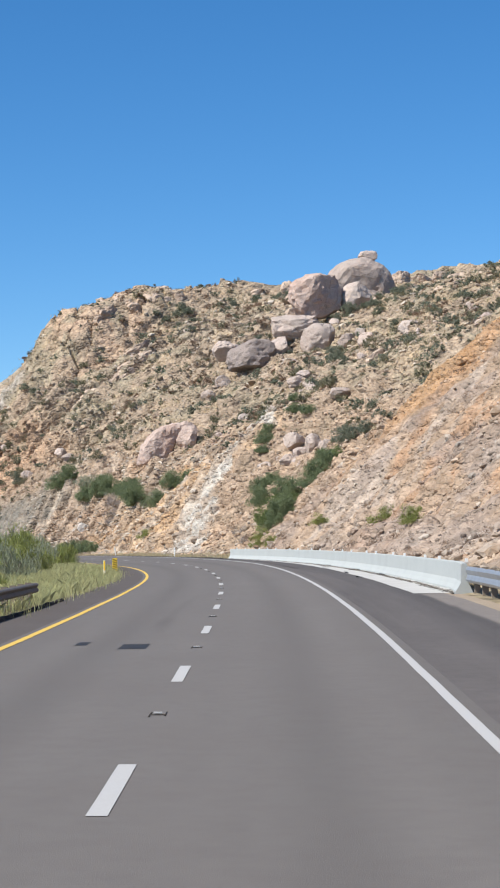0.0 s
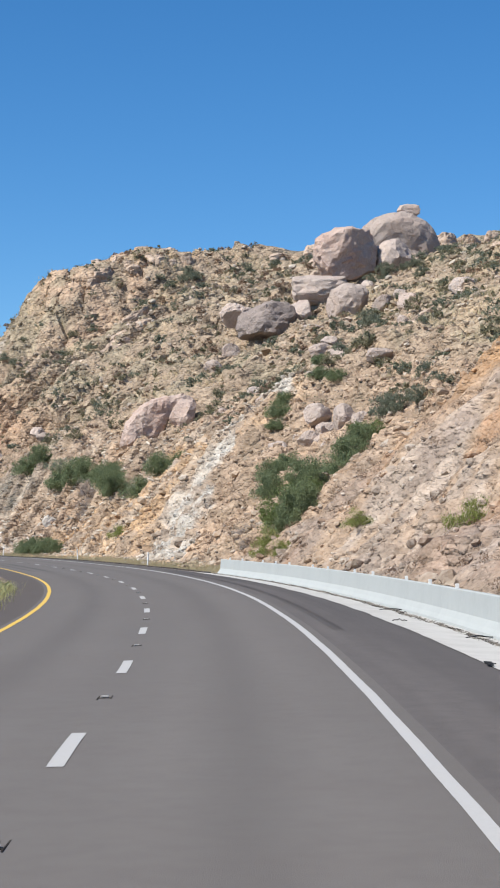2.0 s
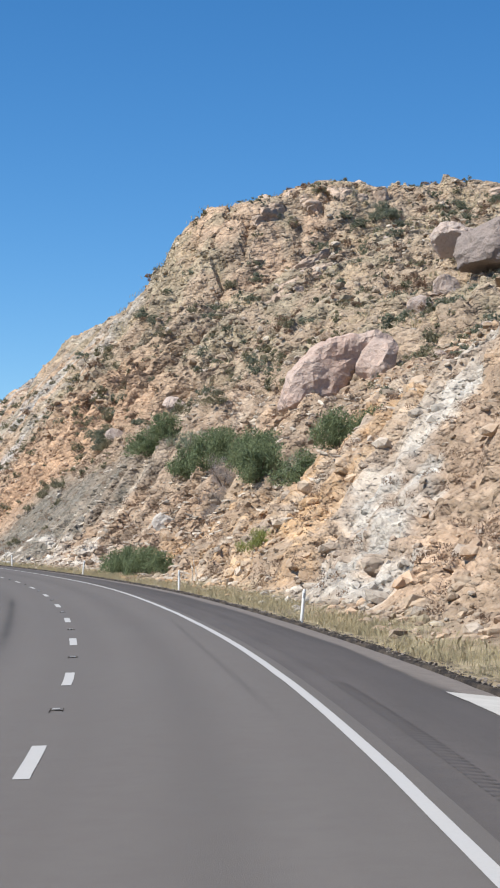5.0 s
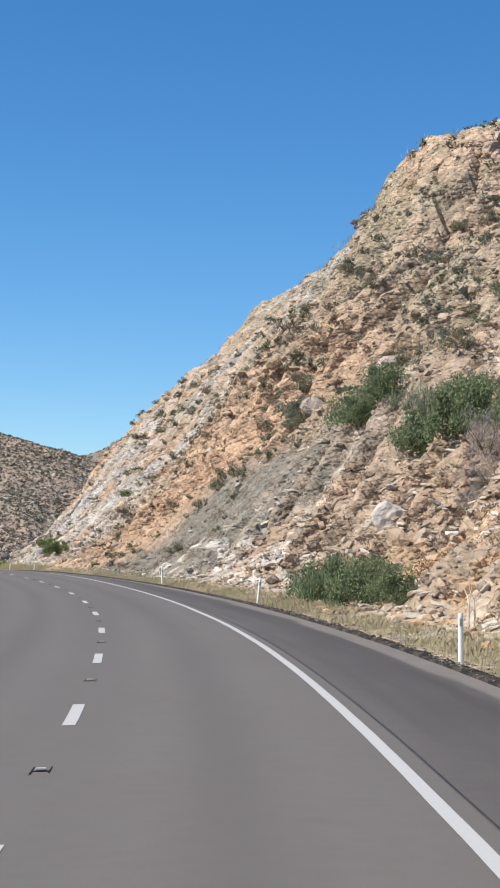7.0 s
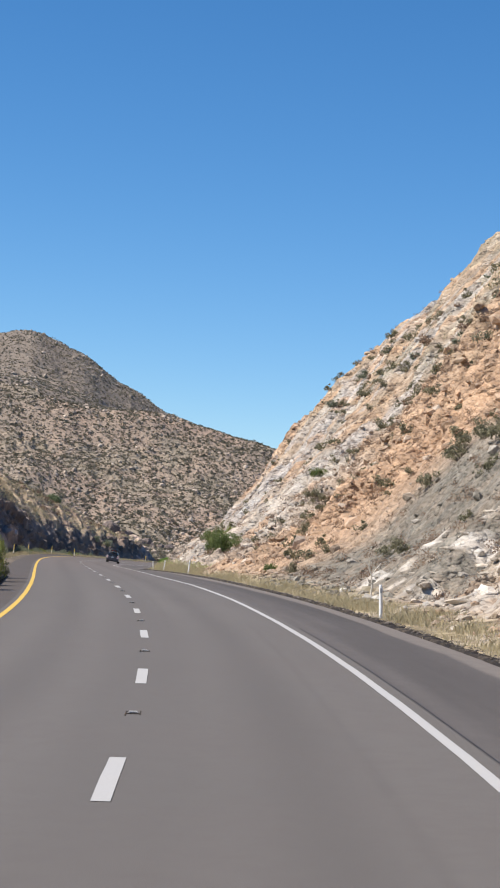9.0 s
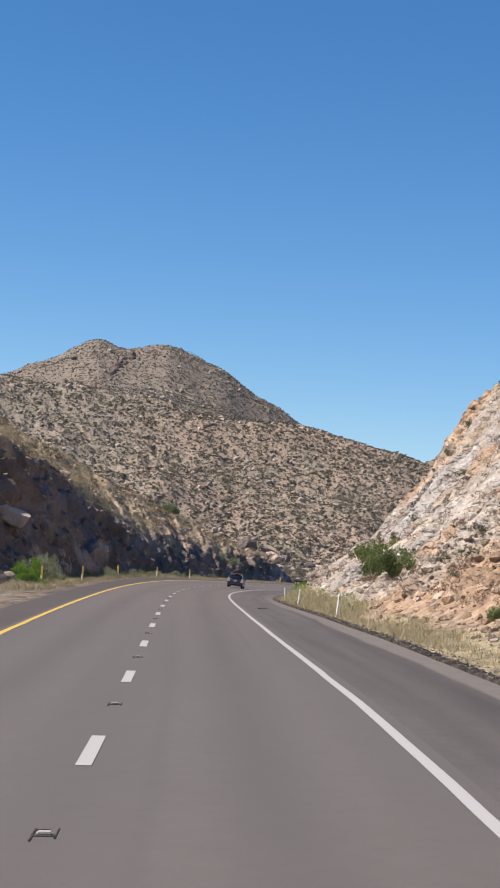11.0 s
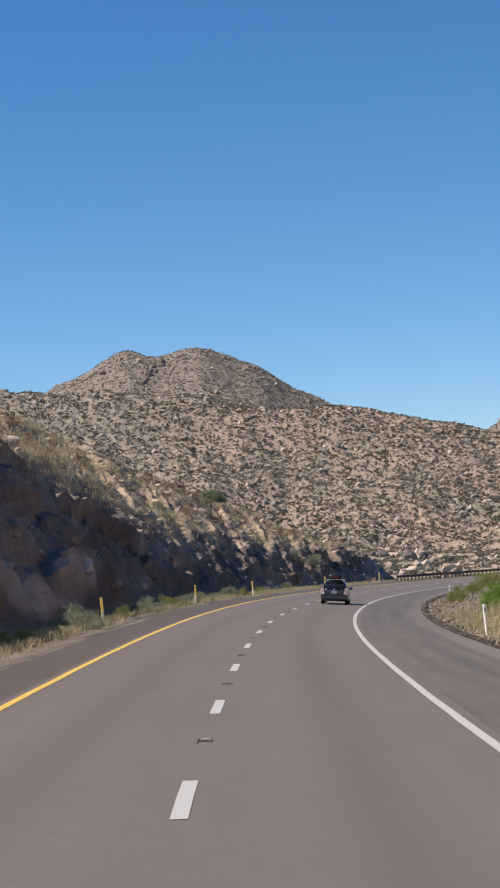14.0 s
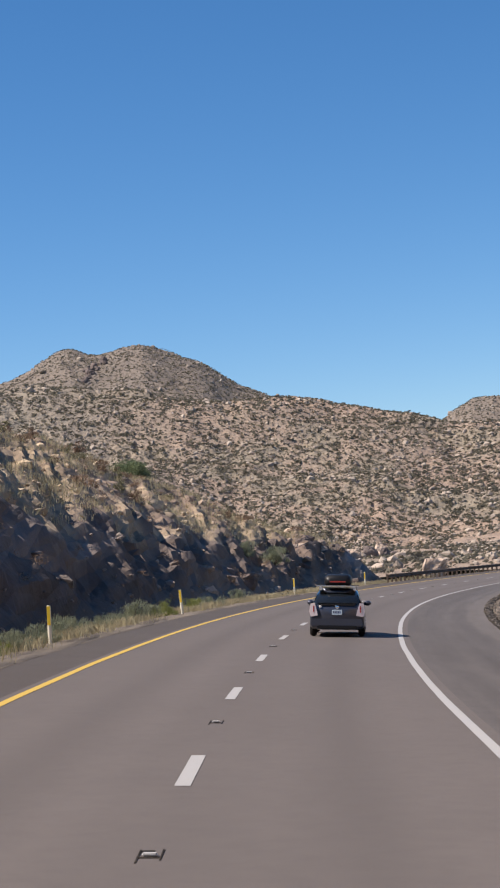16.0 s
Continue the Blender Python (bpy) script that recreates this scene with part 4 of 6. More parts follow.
dr = np.random.RandomState(92)
n = 3600
S, O = dr.uniform(58, 172, n), 7.4 + dr.normal(0, 0.09, n)
O = O + 0.12 * fbm(S / 3.5, S * 0, 3, 99)
grit = np.where(dr.random_sample((n, 1)) < 0.85, np.array((0.045, 0.04, 0.036)), np.array((0.40, 0.38, 0.34))) * dr.uniform(0.6, 1.2, (n, 1))
GUTTER_GRIT = (ground_line(S, O, 0.02), 0.02 + 0.07 * dr.random_sample(n) ** 2, grit)


def scrap(s, off, length, turn, seed):
    """A torn strip of tyre lying on the pavement."""
    q = random.Random(seed)
    b = bmesh.new()
    rows = []
    for k in range(7):
        u = k / 6 - 0.5
        w = 0.06 * (1.1 - abs(u)) * q.uniform(0.7, 1.3)
        z = 0.01 + 0.05 * q.random() * (1 - 4 * u * u)
        y = 0.12 * math.sin(3 * u + seed)
        rows.append([b.verts.new((u * length, y - w, z)), b.verts.new((u * length, y + w, z + 0.01)), b.verts.new((u * length, y + w, z + 0.025)), b.verts.new((u * length, y - w, z + 0.02))])
    for a, e in zip(rows[:-1], rows[1:]):
        for i in range(4):
            b.faces.new((a[i], a[(i + 1) % 4], e[(i + 1) % 4], e[i]))
    b.faces.new(rows[0][::-1])
    b.faces.new(rows[-1])
    o = part("tyre_scrap", b, TYRE)
    o.matrix_world = road_pose(s, off, 0.012) @ Matrix.Rotation(turn, 4, "Z")
    return tagged(o, "torn black strip of tyre rubber on the pavement", "debris", "tyre scraps")


for k, (s, off, length) in enumerate(((402.9, 4.8, 0.55), (88, 6.2, 0.5), (79, 6.0, 0.6), (104, 6.5, 0.4), (97, 7.4, 0.7), (84, 7.5, 0.8), (112, 7.3, 0.6), (474, -6.4, 0.4))):
    scrap(s, off, length, 0.2 + 0.9 * k, k)


def guard_rail(s0, s1, off, post_mat, rail_mat, label, height=0.72, post_step=1.9, flip=1, w=0.31):
    rail = tagged(new("guard_rail"), label, "guard rail")
    ss = np.arange(s0, s1 + 0.01, 0.95)
    wave = [(0.0, -w / 2), (0.05, -w * 0.42), (0.085, -w * 0.3), (0.05, -w * 0.12), (0.02, 0), (0.05, w * 0.12), (0.085, w * 0.3), (0.05, w * 0.42), (0.0, w / 2)]
    back = [(x - 0.012, z) for x, z in wave[::-1]]
    rings = [[Vector(ground_line(s, off - flip * x, 0)) + Vector((0, 0, height - w / 2 + z)) for x, z in wave + back] for s in ss]
    loft("beam", rings, rail_mat, rail)
    first = None
    for s in np.arange(s0 + 0.4, s1, post_step):
        if first is None:
            b = bmesh.new()
            box(b, -0.09, 0.09, -0.075, 0.075, -0.6, height + 0.02, 0.008)
            first = part("post", b, post_mat, rail)
            first.matrix_world = road_pose(s, off + flip * 0.2, 0)
            b = bmesh.new()
            box(b, -0.08, 0.08, -0.06, 0.06, height - 0.33, height, 0.006)
            block = part("spacer_block", b, post_mat, rail)
            block.matrix_world = road_pose(s, off + flip * 0.06, 0)
        else:
            share("post", first, rail, road_pose(s, off + flip * 0.2, 0))
            share("spacer_block", block, rail, road_pose(s, off + flip * 0.06, 0))
    return rail


guard_rail(-40, 58, -5.75, WOOD, SHADE_STEEL, "weathered guard rail toned dark for shade, on timber posts in tall grass", flip=-1)
guard_rail(18, 57.5, 7.75, WOOD, STEEL, "galvanised guard rail joining the concrete barrier", height=0.85, w=0.5)
guard_rail(620, 790, -6.0, RUSTY, RUSTY, "rusty brown guard rail outside the bend", flip=-1)


def delineator(yellow):
    d = new("delineator_post")
    b = bmesh.new()
    rows = []
    for z, w in ((-0.25, 0.06), (0.95, 0.06), (1.08, 0.056), (1.12, 0.045)):
        arc = [(w * math.sin(a), -w * math.cos(a) + 0.03) for a in np.linspace(-1.45, 1.45, 9)]
        rows.append([b.verts.new((x, y, z)) for x, y in arc] + [b.verts.new((x * 0.86, y + 0.009, z)) for x, y in arc[::-1]])
    for lo, hi in zip(rows[:-1], rows[1:]):
        for i in range(18):
            b.faces.new((lo[i], lo[(i + 1) % 18], hi[(i + 1) % 18], hi[i]))
    for i in range(8):
        b.faces.new((rows[-1][i], rows[-1][i + 1], rows[-1][16 - i], rows[-1][17 - i]))
    bmesh.ops.recalc_face_normals(b, faces=b.faces)
    part("blade", b, CREAM_PLASTIC if yellow else WHITE_PLASTIC, d)
    b = bmesh.new()
    if yellow:
        box(b, -0.048, 0.048, -0.040, -0.033, 0.55, 1.1, 0.002)
    else:
        box(b, -0.034, 0.034, -0.036, -0.031, 0.84, 1.0)
    part("reflective_strip", b, YELLOW_PLASTIC if yellow else STEEL, d, "yellow reflective strip" if yellow else "pale reflective strip")
    return d


WHITE_AT = [(202, 7.75, 3), (237.6, 7.8, -2), (279, 8.0, 4), (314, 8.1, -3), (397, 8.0, 5), (431, 8.0, 6), (465, 8.1, -2), (541, 8.6, 3), (590, 8.6, 2)]
YELLOW_AT = [(424, -8.0, 0), (440, -6.7, 2), (475, -6.7, -3), (511, -6.5, 2), (540, -6.3, -2), (582, -6.5, 1), (612, -6.5, 2), (106, -6.1, 0)]
for yellow, where, label, group in ((False, WHITE_AT, "slim white plastic delineator post in roadside grass", "white delineator posts"), (True, YELLOW_AT, "slim yellow-faced delineator post beside the inner shoulder", "yellow delineator posts")):
    base = tagged(delineator(yellow), label, "delineator post", group)
    for k, (s, off, lean) in enumerate(where):
        p = ground_line(s, off, 0.0)
        p[2] = (on_right(s, off).z if off > 0 else on_left(s, -off).z) - 0.02
        m = Matrix.LocRotScale(Vector(p), Euler((radians(lean * 0.6), radians(lean), float(np.interp(s, LINE_S, TURN)))), None)
        if k == 0:
            base.matrix_world = m
        else:
            copy_thing(base, m)


def object_marker(s, off, label):
    o = tagged(new("object_marker"), label, "road sign")
    b = bmesh.new()
    box(b, -0.03, 0.03, -0.02, 0.02, -0.3, 1.05, 0.005)
    part("post", b, RUSTY, o)
    b = bmesh.new()
    box(b, -0.16, 0.16, -0.03, -0.022, 0.2, 1.1, 0.002)
    panel = part("panel", b, YELLOW_PLASTIC, o)
    for k in range(6):
        z = 0.25 + k * 0.15
        b = bmesh.new()
        vs = [b.verts.new(p) for p in ((-0.145, -0.0335, z), (0.145, -0.0335, z - 0.14 + 0.03), (0.145, -0.0335, z - 0.07 + 0.03), (-0.145, -0.0335, z + 0.07))]
        for v in vs:
            v.co.z = min(max(v.co.z, 0.205), 1.095)
        b.faces.new(vs)
        part("stripe", b, BLACK_SHEET, panel, "black slanted stripe")
    p = on_left(s, -off) if off < 0 else on_right(s, off)
    o.matrix_world = Matrix.LocRotScale(p, Euler((0, 0, float(np.interp(s, LINE_S, TURN)))), None)
    return o


object_marker(122, -5.6, "yellow and black striped object marker at the grass edge")


# ---- rocks ----
def stone(name, seed, size, mat, flat=0.0, cuts=7, rough=0.12, sub=4, blocky=0.0):
    """A weathered boulder: a ball cut by planes, softened and pitted. size: half widths."""
    rnd = random.Random(seed)
    b = bmesh.new()
    bmesh.ops.create_icosphere(b, subdivisions=sub, radius=1.0)
    planes = []
    for _ in range(cuts):
        n = Vector((rnd.gauss(0, 1), rnd.gauss(0, 1), rnd.gauss(0, 0.8))).normalized()
        planes.append((n, rnd.uniform(0.55, 0.85)))
    if flat:
        planes.append((Vector((0, 0, -1)), flat))
    o = Vector((rnd.uniform(-50, 50), rnd.uniform(-50, 50), rnd.uniform(-50, 50)))
    for v in b.verts:
        p = v.co.copy()
        if blocky:
            p = p.lerp(p * (0.8 / max(abs(p.x), abs(p.y), abs(p.z))), blocky)
        for n, d in planes:
            over = p.dot(n) - d
            if over > 0:
                p -= n * over * 0.86
        k = 1 + rough * (noise.fractal(p * 1.6 + o, 1.0, 2.0, 5) + 0.5 * noise.fractal(p * 5 + o, 0.9, 2.1, 3))
        crack = abs(noise.noise(p * 1.9 - o))
        k -= 0.05 * max(0.0, 1 - crack / 0.06)
        v.co = Vector((p.x * k * size[0], p.y * k * size[1], p.z * k * size[2]))
    return part(name, b, mat, None)


def boulder(seed, s, off, size, label, lift=0.0, turn=(0, 0, 0), mat=None, cuts=7, flat=0.0, blocky=0.0, rough=0.12):
    o = stone("boulder", seed, size, mat or BOULDER, flat, cuts, rough, 4 if max(size) > 2.4 else 3, blocky)
    p = on_right(s, off)
    base = right_base(np.array([float(s)]), np.array([float(off)]))[0] + float(np.interp(s, LINE_S, LINE[:, 2]))
    p = Vector(ground_line(s, off, 0.0, False))
    p.z = base + size[2] * 0.5 + lift
    o.matrix_world = Matrix.LocRotScale(p, Euler([radians(a) for a in turn]), None)
    return tagged(o, label, "boulder", "granite boulders on the hillside")


boulder(1, 326, 76.3, (5.5, 5.1, 4.6), "huge rust-streaked granite boulder on the hilltop", 3.0, (4, -14, 20), PINK_ROCK, cuts=9, blocky=0.3)
boulder(2, 333, 90.2, (7.4, 6.5, 6.3), "huge rounded pale granite boulder on the skyline", 0.1, (0, 8, 50), cuts=3, rough=0.06)
boulder(3, 333, 92, (2.0, 1.9, 1.2), "small flat rock perched on a huge boulder", 8.8, (4, -2, 10), cuts=5, blocky=0.3)
boulder(4, 325, 84.4, (3.4, 3.2, 3.6), "rounded granite boulder leaning between larger ones", 0.0, (0, 0, 40), cuts=4, rough=0.07)
boulder(5, 322, 70.2, (6.6, 3.8, 2.9), "pale fractured granite block below the large boulders", 0.9, (8, 0, 15), cuts=9)
boulder(6, 308, 67.6, (3.8, 3.6, 3.3), "rounded granite boulder on the slope", -1.1, (0, 10, 70), cuts=4, rough=0.07)
boulder(7, 319, 59.6, (5.3, 4.4, 3.9), "grey overhanging boulder with a shaded underside", -0.6, (-8, 2, 10), GREY_ROCK, cuts=10, flat=0.5, blocky=0.45)
boulder(8, 327, 58, (2.8, 2.6, 2.2), "rounded boulder beside the overhanging one", 2.6, (0, 0, 35))
boulder(9, 319, 65.2, (2.5, 2.3, 2.2), "rounded granite boulder behind the overhanging one", -0.4, (0, 0, 75), cuts=4)
def leaning_slab(s, off, up, seed):
    """A thick slab that leans over a hollow: an outline across the slope, given depth, then weathered."""
    outline = [(0, -1.0), (0.2, 1.2), (1.2, 3.4), (2.8, 5.2), (4.8, 6.3), (7, 6.9), (9, 7.0), (10.4, 6.6), (11, 5.8), (10.4, 5.0), (9.0, 4.7), (7.8, 3.9), (7.0, 2.8), (6.3, 1.4), (5.4, 0.0), (3.0, -1.4)]
    b = bmesh.new()
    f = b.faces.new([b.verts.new((x, 0, z)) for x, z in outline])
    e = bmesh.ops.extrude_face_region(b, geom=[f])
    bmesh.ops.translate(b, verts=[v for v in e["geom"] if isinstance(v, bmesh.types.BMVert)], vec=(0, 6.0, 0))
    bmesh.ops.triangulate(b, faces=b.faces[:])
    for _ in range(3):
        bmesh.ops.subdivide_edges(b, edges=[x for x in b.edges if x.calc_length() > 0.7], cuts=1)
        bmesh.ops.triangulate(b, faces=b.faces[:])
        bmesh.ops.smooth_vert(b, verts=b.verts[:], factor=0.35, use_axis_x=True, use_axis_y=True, use_axis_z=True)
    bmesh.ops.recalc_face_normals(b, faces=b.faces)
    b.normal_update()
    for v in b.verts:
        q = v.co * 0.45 + Vector((seed, 0, 0))
        v.co += v.normal * (0.34 * noise.fractal(q, 1.0, 2.0, 4) + 0.07 * noise.fractal(q * 4, 1.0, 2.0, 3))
    o = part("boulder", b, PINK_ROCK)
    a = float(np.interp(s, LINE_S, TURN))
    o.matrix_world = Matrix.LocRotScale(Vector(ground_line(s, off, up, False)), Euler((0, 0, a - 0.12)), Vector((0.87, 0.87, 0.87)))
    return tagged(o, "long leaning pink granite slab arching over a hollow", "boulder", "granite boulders on the hillside")


leaning_slab(287, 25.5, 15.0, 3.0)
boulder(11, 286.2, 33.2, (2.1, 2.1, 2.2), "rounded pink boulder beneath a leaning slab", 0.3, (0, 0, 10), PINK_ROCK, cuts=8, blocky=0.3)
boulder(12, 214, 27.6, (1.45, 1.5, 1.6), "upright weathered boulder above the gully", 0.3, (0, 0, 20))
boulder(13, 224.5, 28.2, (1.6, 1.5, 1.15), "weathered boulder above the gully", 0.2, (0, 0, 60))
boulder(14, 218, 25.6, (1.4, 1.4, 1.0), "small boulder above the gully", 0.0, (0, 0, 0), blocky=0.4)
boulder(23, 211, 28.2, (0.9, 1.0, 1.2), "small boulder above the gully", 0.0, (0, 0, 30), blocky=0.4)
boulder(24, 220, 29.4, (1.0, 1.0, 0.8), "small boulder above the gully", 0.0, (0, 0, 80), blocky=0.4)
gully = random.Random(12)
for k in range(14):
    z = gully.uniform(0.4, 0.95)
    boulder(320 + k, 216 + gully.uniform(-7, 9), 26.2 + gully.uniform(-2.6, 4.0), (z * gully.uniform(0.9, 1.5), z, z * 0.9), "broken granite block piled above the gully", -0.2 * z, (gully.uniform(-20, 20), gully.uniform(-20, 20), gully.uniform(0, 90)), cuts=9, blocky=0.5)
boulder(15, 287.5, 16.0, (1.25, 0.6, 0.95), "pale flat-faced slab on the cut slope", 0.35, (10, 25, 30), WHITE_ROCK, cuts=12, blocky=0.6)
for k, (s, off, w, h) in enumerate(((231.5, 37, 2.7, 1.6), (295.5, 66.4, 3.1, 2.4), (288, 66.2, 3.3, 2.3), (276.3, 68.2, 4.1, 2.4), (307, 61, 3.5, 1.1), (318, 53, 2.8, 2.5), (289, 55, 2.5, 1.5), (229, 44, 1.8, 1.4), (364, 68, 2.6, 2.0), (313.6, 48.3, 2.7, 2.7))):
    boulder(40 + k, s, off, (w * 0.55, w * 0.5, h * 0.6), "weathered pinkish granite boulder on the slope", -0.1 * h, (0, -8, 40 * k), cuts=7, blocky=0.2)
q = random.Random(17)
for k in range(13):
    u = k / 12
    s, off = 380 + 13 * u + q.uniform(-3, 3), 48 + 20 * u + q.uniform(-1.5, 1.5)
    z = q.uniform(1.1, 2.0)
    boulder(70 + k, s, off, (z * q.uniform(1.6, 2.4), z * q.uniform(0.8, 1.2), z), "slanting ledge of cracked granite", -0.55 * z, (q.uniform(-8, 8), q.uniform(-38, -25), q.uniform(20, 50)), CRAG, cuts=9, blocky=0.75)
for s, off, z in ((345, 42, 1.3), (352, 46, 1.5), (362, 53, 1.6), (371, 44, 1.2), (356, 60, 1.4), (340, 52, 1.4), (268, 58, 1.2), (330, 47, 1.5)):
    boulder(int(s), s, off, (z * 1.9, z, z), "slanting ledge of cracked granite", -0.6 * z, (0, -30, s % 50), CRAG, cuts=9, blocky=0.6)
rng = random.Random(7)
for k in range(44):
    s, off = rng.uniform(412, 432), 63 + 22 * rng.random()
    z = rng.uniform(0.9, 1.8)
    boulder(100 + k, s, off, (z * rng.uniform(0.9, 1.5), z * rng.uniform(0.8, 1.2), z), "blocky tan granite crag on the hilltop", -0.7 * z, (rng.uniform(-8, 8), rng.uniform(-14, 4), rng.uniform(15, 50)), CRAG, cuts=7, blocky=0.85)
for k in range(34):
    s, off = rng.uniform(255, 405), rng.uniform(84, 112)
    z = rng.uniform(1.0, 2.4)
    boulder(160 + k, s, off, (z * rng.uniform(0.9, 1.6), z * rng.uniform(0.8, 1.2), z), "blocky tan granite crag on the ridge", -0.4, (rng.uniform(-12, 12), rng.uniform(-15, 10), rng.uniform(0, 90)), CRAG, cuts=8, blocky=0.7)
for k in range(60):
    s, off = rng.uniform(240, 400), 24 + 54 * rng.random() ** 0.8
    z = rng.uniform(0.5, 1.3)
    boulder(220 + k, s, off, (z * rng.uniform(0.9, 1.6), z * rng.uniform(0.8, 1.3), z * 0.85), "weathered granite boulder lying on the slope", -0.4 * z, (rng.uniform(-20, 20), rng.uniform(-30, 10), rng.uniform(0, 180)), cuts=9, blocky=0.4)
for k in range(14):
    s, off, z = rng.uniform(580, 632), rng.uniform(9.2, 15), rng.uniform(0.35, 0.9)
    o = stone("boulder", 300 + k, (z * rng.uniform(1.0, 1.5), z, z * 0.9), DARK_CRAG if k % 3 else CRAG, cuts=8, sub=3, blocky=0.5)
    o.matrix_world = Matrix.LocRotScale(on_left(s, off) - Vector((0, 0, 0.3 * z)), Euler((rng.uniform(-0.3, 0.3), rng.uniform(-0.4, 0.4), rng.uniform(0, 3))), None)
    tagged(o, "brown granite crag on the tail of the cut", "boulder", "crags at the end of the cut")
for s, off, z, label in ((439, 11.8, 1.25, "pale flat-faced block at the edge of the shade"), (447, 18.6, 0.9, "pale block on the grassy crest"), (455, 19.4, 0.7, "pale block on the grassy crest"), (474, 19.2, 0.7, "pale block on the grassy crest"), (508, 17.0, 0.8, "pale block on the grassy crest")):
    o = stone("boulder", int(s), (z * 1.3, z * 1.1, z * 0.8), PALE_ROCK, cuts=10, sub=3, blocky=0.7)
    o.matrix_world = Matrix.LocRotScale(on_left(s, off) + Vector((0, 0, 0.25 * z)), Euler((0.1, 0.2, s % 3)), None)
    tagged(o, label, "boulder", "pale blocks on the left cut")
for k in range(7):
    z = 0.22 + 0.05 * (k % 4)
    o = stone("boulder", 640 + k, (z * 1.6, z * 0.7, z * 1.1), PALE_ROCK, cuts=10, sub=2, blocky=0.5)
    o.matrix_world = Matrix.LocRotScale(on_left(456.6 + 0.9 * (k % 3) + 0.2 * k, 9.3 + 0.14 * k) + Vector((0, 0, 0.06)), Euler((0.5 * k, 0.7 - 0.3 * k, 1.1 * k)), None)
    tagged(o, "pale shattered rock at the foot of the cut", "boulder", "pale shards below the left cut")
rock = stone("boulder", 61, (2.5, 2.0, 2.7), CRAG, cuts=5, blocky=0.9)
rock.matrix_world = Matrix.LocRotScale(Vector((-199.6, 709.6, 2.5)), Euler((0, 0.1, 0.5)), None)
tagged(rock, "large pale boulder standing beyond the rusty rail", "boulder")

ICO = bmesh.new()
bmesh.ops.create_icosphere(ICO, subdivisions=1, radius=1.0)
ICO_V = np.array([v.co[:] for v in ICO.verts])
ICO_F = np.array([[v.index for v in f.verts] for f in ICO.faces])
ICO.free()


q = np.random.RandomState(77)
TUFT_V = q.normal(0, 1, (7, 1, 3))
TUFT_V /= np.linalg.norm(TUFT_V, axis=2, keepdims=True)
TUFT_V[:, :, 2] = np.abs(TUFT_V[:, :, 2])
TUFT_V = (TUFT_V * q.uniform(0.3, 0.65, (7, 1, 1)) + q.normal(0, 0.5, (7, 3, 3))).reshape(-1, 3)
TUFT_F = np.arange(21).reshape(7, 3)


def block_shape(seed):
    o = stone("block", seed, (1.0, 0.85, 0.7), RUBBLE, cuts=8, rough=0.08, sub=1, blocky=0.5)
    v = np.array([q.co[:] for q in o.data.vertices])
    f = np.array([list(p.vertices) for p in o.data.polygons])
    me = o.data
    bpy.data.objects.remove(o)
    bpy.data.meshes.remove(me)
    return v, f


def turns(n, r, tilt=3.14):
    """Random rotation matrices."""
    a, b, c = r.uniform(0, 6.28, n), r.uniform(-tilt, tilt, n), r.uniform(0, 6.28, n)
    ca, sa, cb, sb, cc, sc = np.cos(a), np.sin(a), np.cos(b), np.sin(b), np.cos(c), np.sin(c)
    z, o = np.zeros(n), np.ones(n)
    ra = np.stack([ca, -sa, z, sa, ca, z, z, z, o], 1).reshape(n, 3, 3)
    rb = np.stack([o, z, z, z, cb, -sb, z, sb, cb], 1).reshape(n, 3, 3)
    rc = np.stack([cc, -sc, z, sc, cc, z, z, z, o], 1).reshape(n, 3, 3)
    return ra @ rb @ rc


def scatter(name, places, sizes, mat, seed, tone=None, shape=(ICO_V, ICO_F), squash=(1, 0.8, 0.6), jag=0.25, label="", category="", tilt=0.5):
    """Many small lumps as one mesh."""
    r = np.random.RandomState(seed)
    V, F = shape
    n = len(places)
    v = V[None] * (1 + jag * r.uniform(-1, 1, (n, len(V), 1))) * (np.array(squash) * r.uniform(0.7, 1.3, (n, 3)))[:, None] * sizes[:, None, None]
    v = np.einsum("nij,nkj->nki", turns(n, r, tilt), v) + places[:, None]
    f = F[None] + (np.arange(n) * len(V))[:, None, None]
    t = None if tone is None else np.repeat(tone, len(V), 0)
    return tagged(sheet(name, v.reshape(-1, 3), f.reshape(-1, 3), mat, t), label, category, kind="stuff")


r = np.random.RandomState(5)


def slope_stones(n, s0, s1, o0, o1, power, median, spread_, biggest, grow):
    S, O = r.uniform(s0, s1, n), o0 + (o1 - o0) * r.random_sample(n) ** power
    keep = r.random_sample(n) < np.clip(0.55 + 1.2 * fbm(S / 11, O / 8, 3, 601), 0.1, 1) * (1 - 0.8 * smooth01(S, 412, 430)) * (1 - 0.8 * cap_zone(S, O)) * (1 - (0.75 if median > 0.2 else 0.3) * (1 - smooth01(S, 176, 200))) * (1 - 0.8 * band(S + 1.2 * (O - 14), 322, 382, 8) * (1 - smooth01(O, 20, 27)))
    S, O = S[keep], O[keep]
    size = np.clip(median * np.exp(r.normal(0, spread_, len(S))) * (1 + grow * O / 75), 0.08, np.where(S < 240, min(0.6, biggest), biggest))
    tone = right_tone(S, O) * r.uniform(0.65, 1.15, (len(S), 1))
    pale = r.random_sample(len(S)) < 0.16
    tone[pale] = tone[pale] * 0.5 + np.array((0.275, 0.245, 0.21))
    return S, O, size, tone


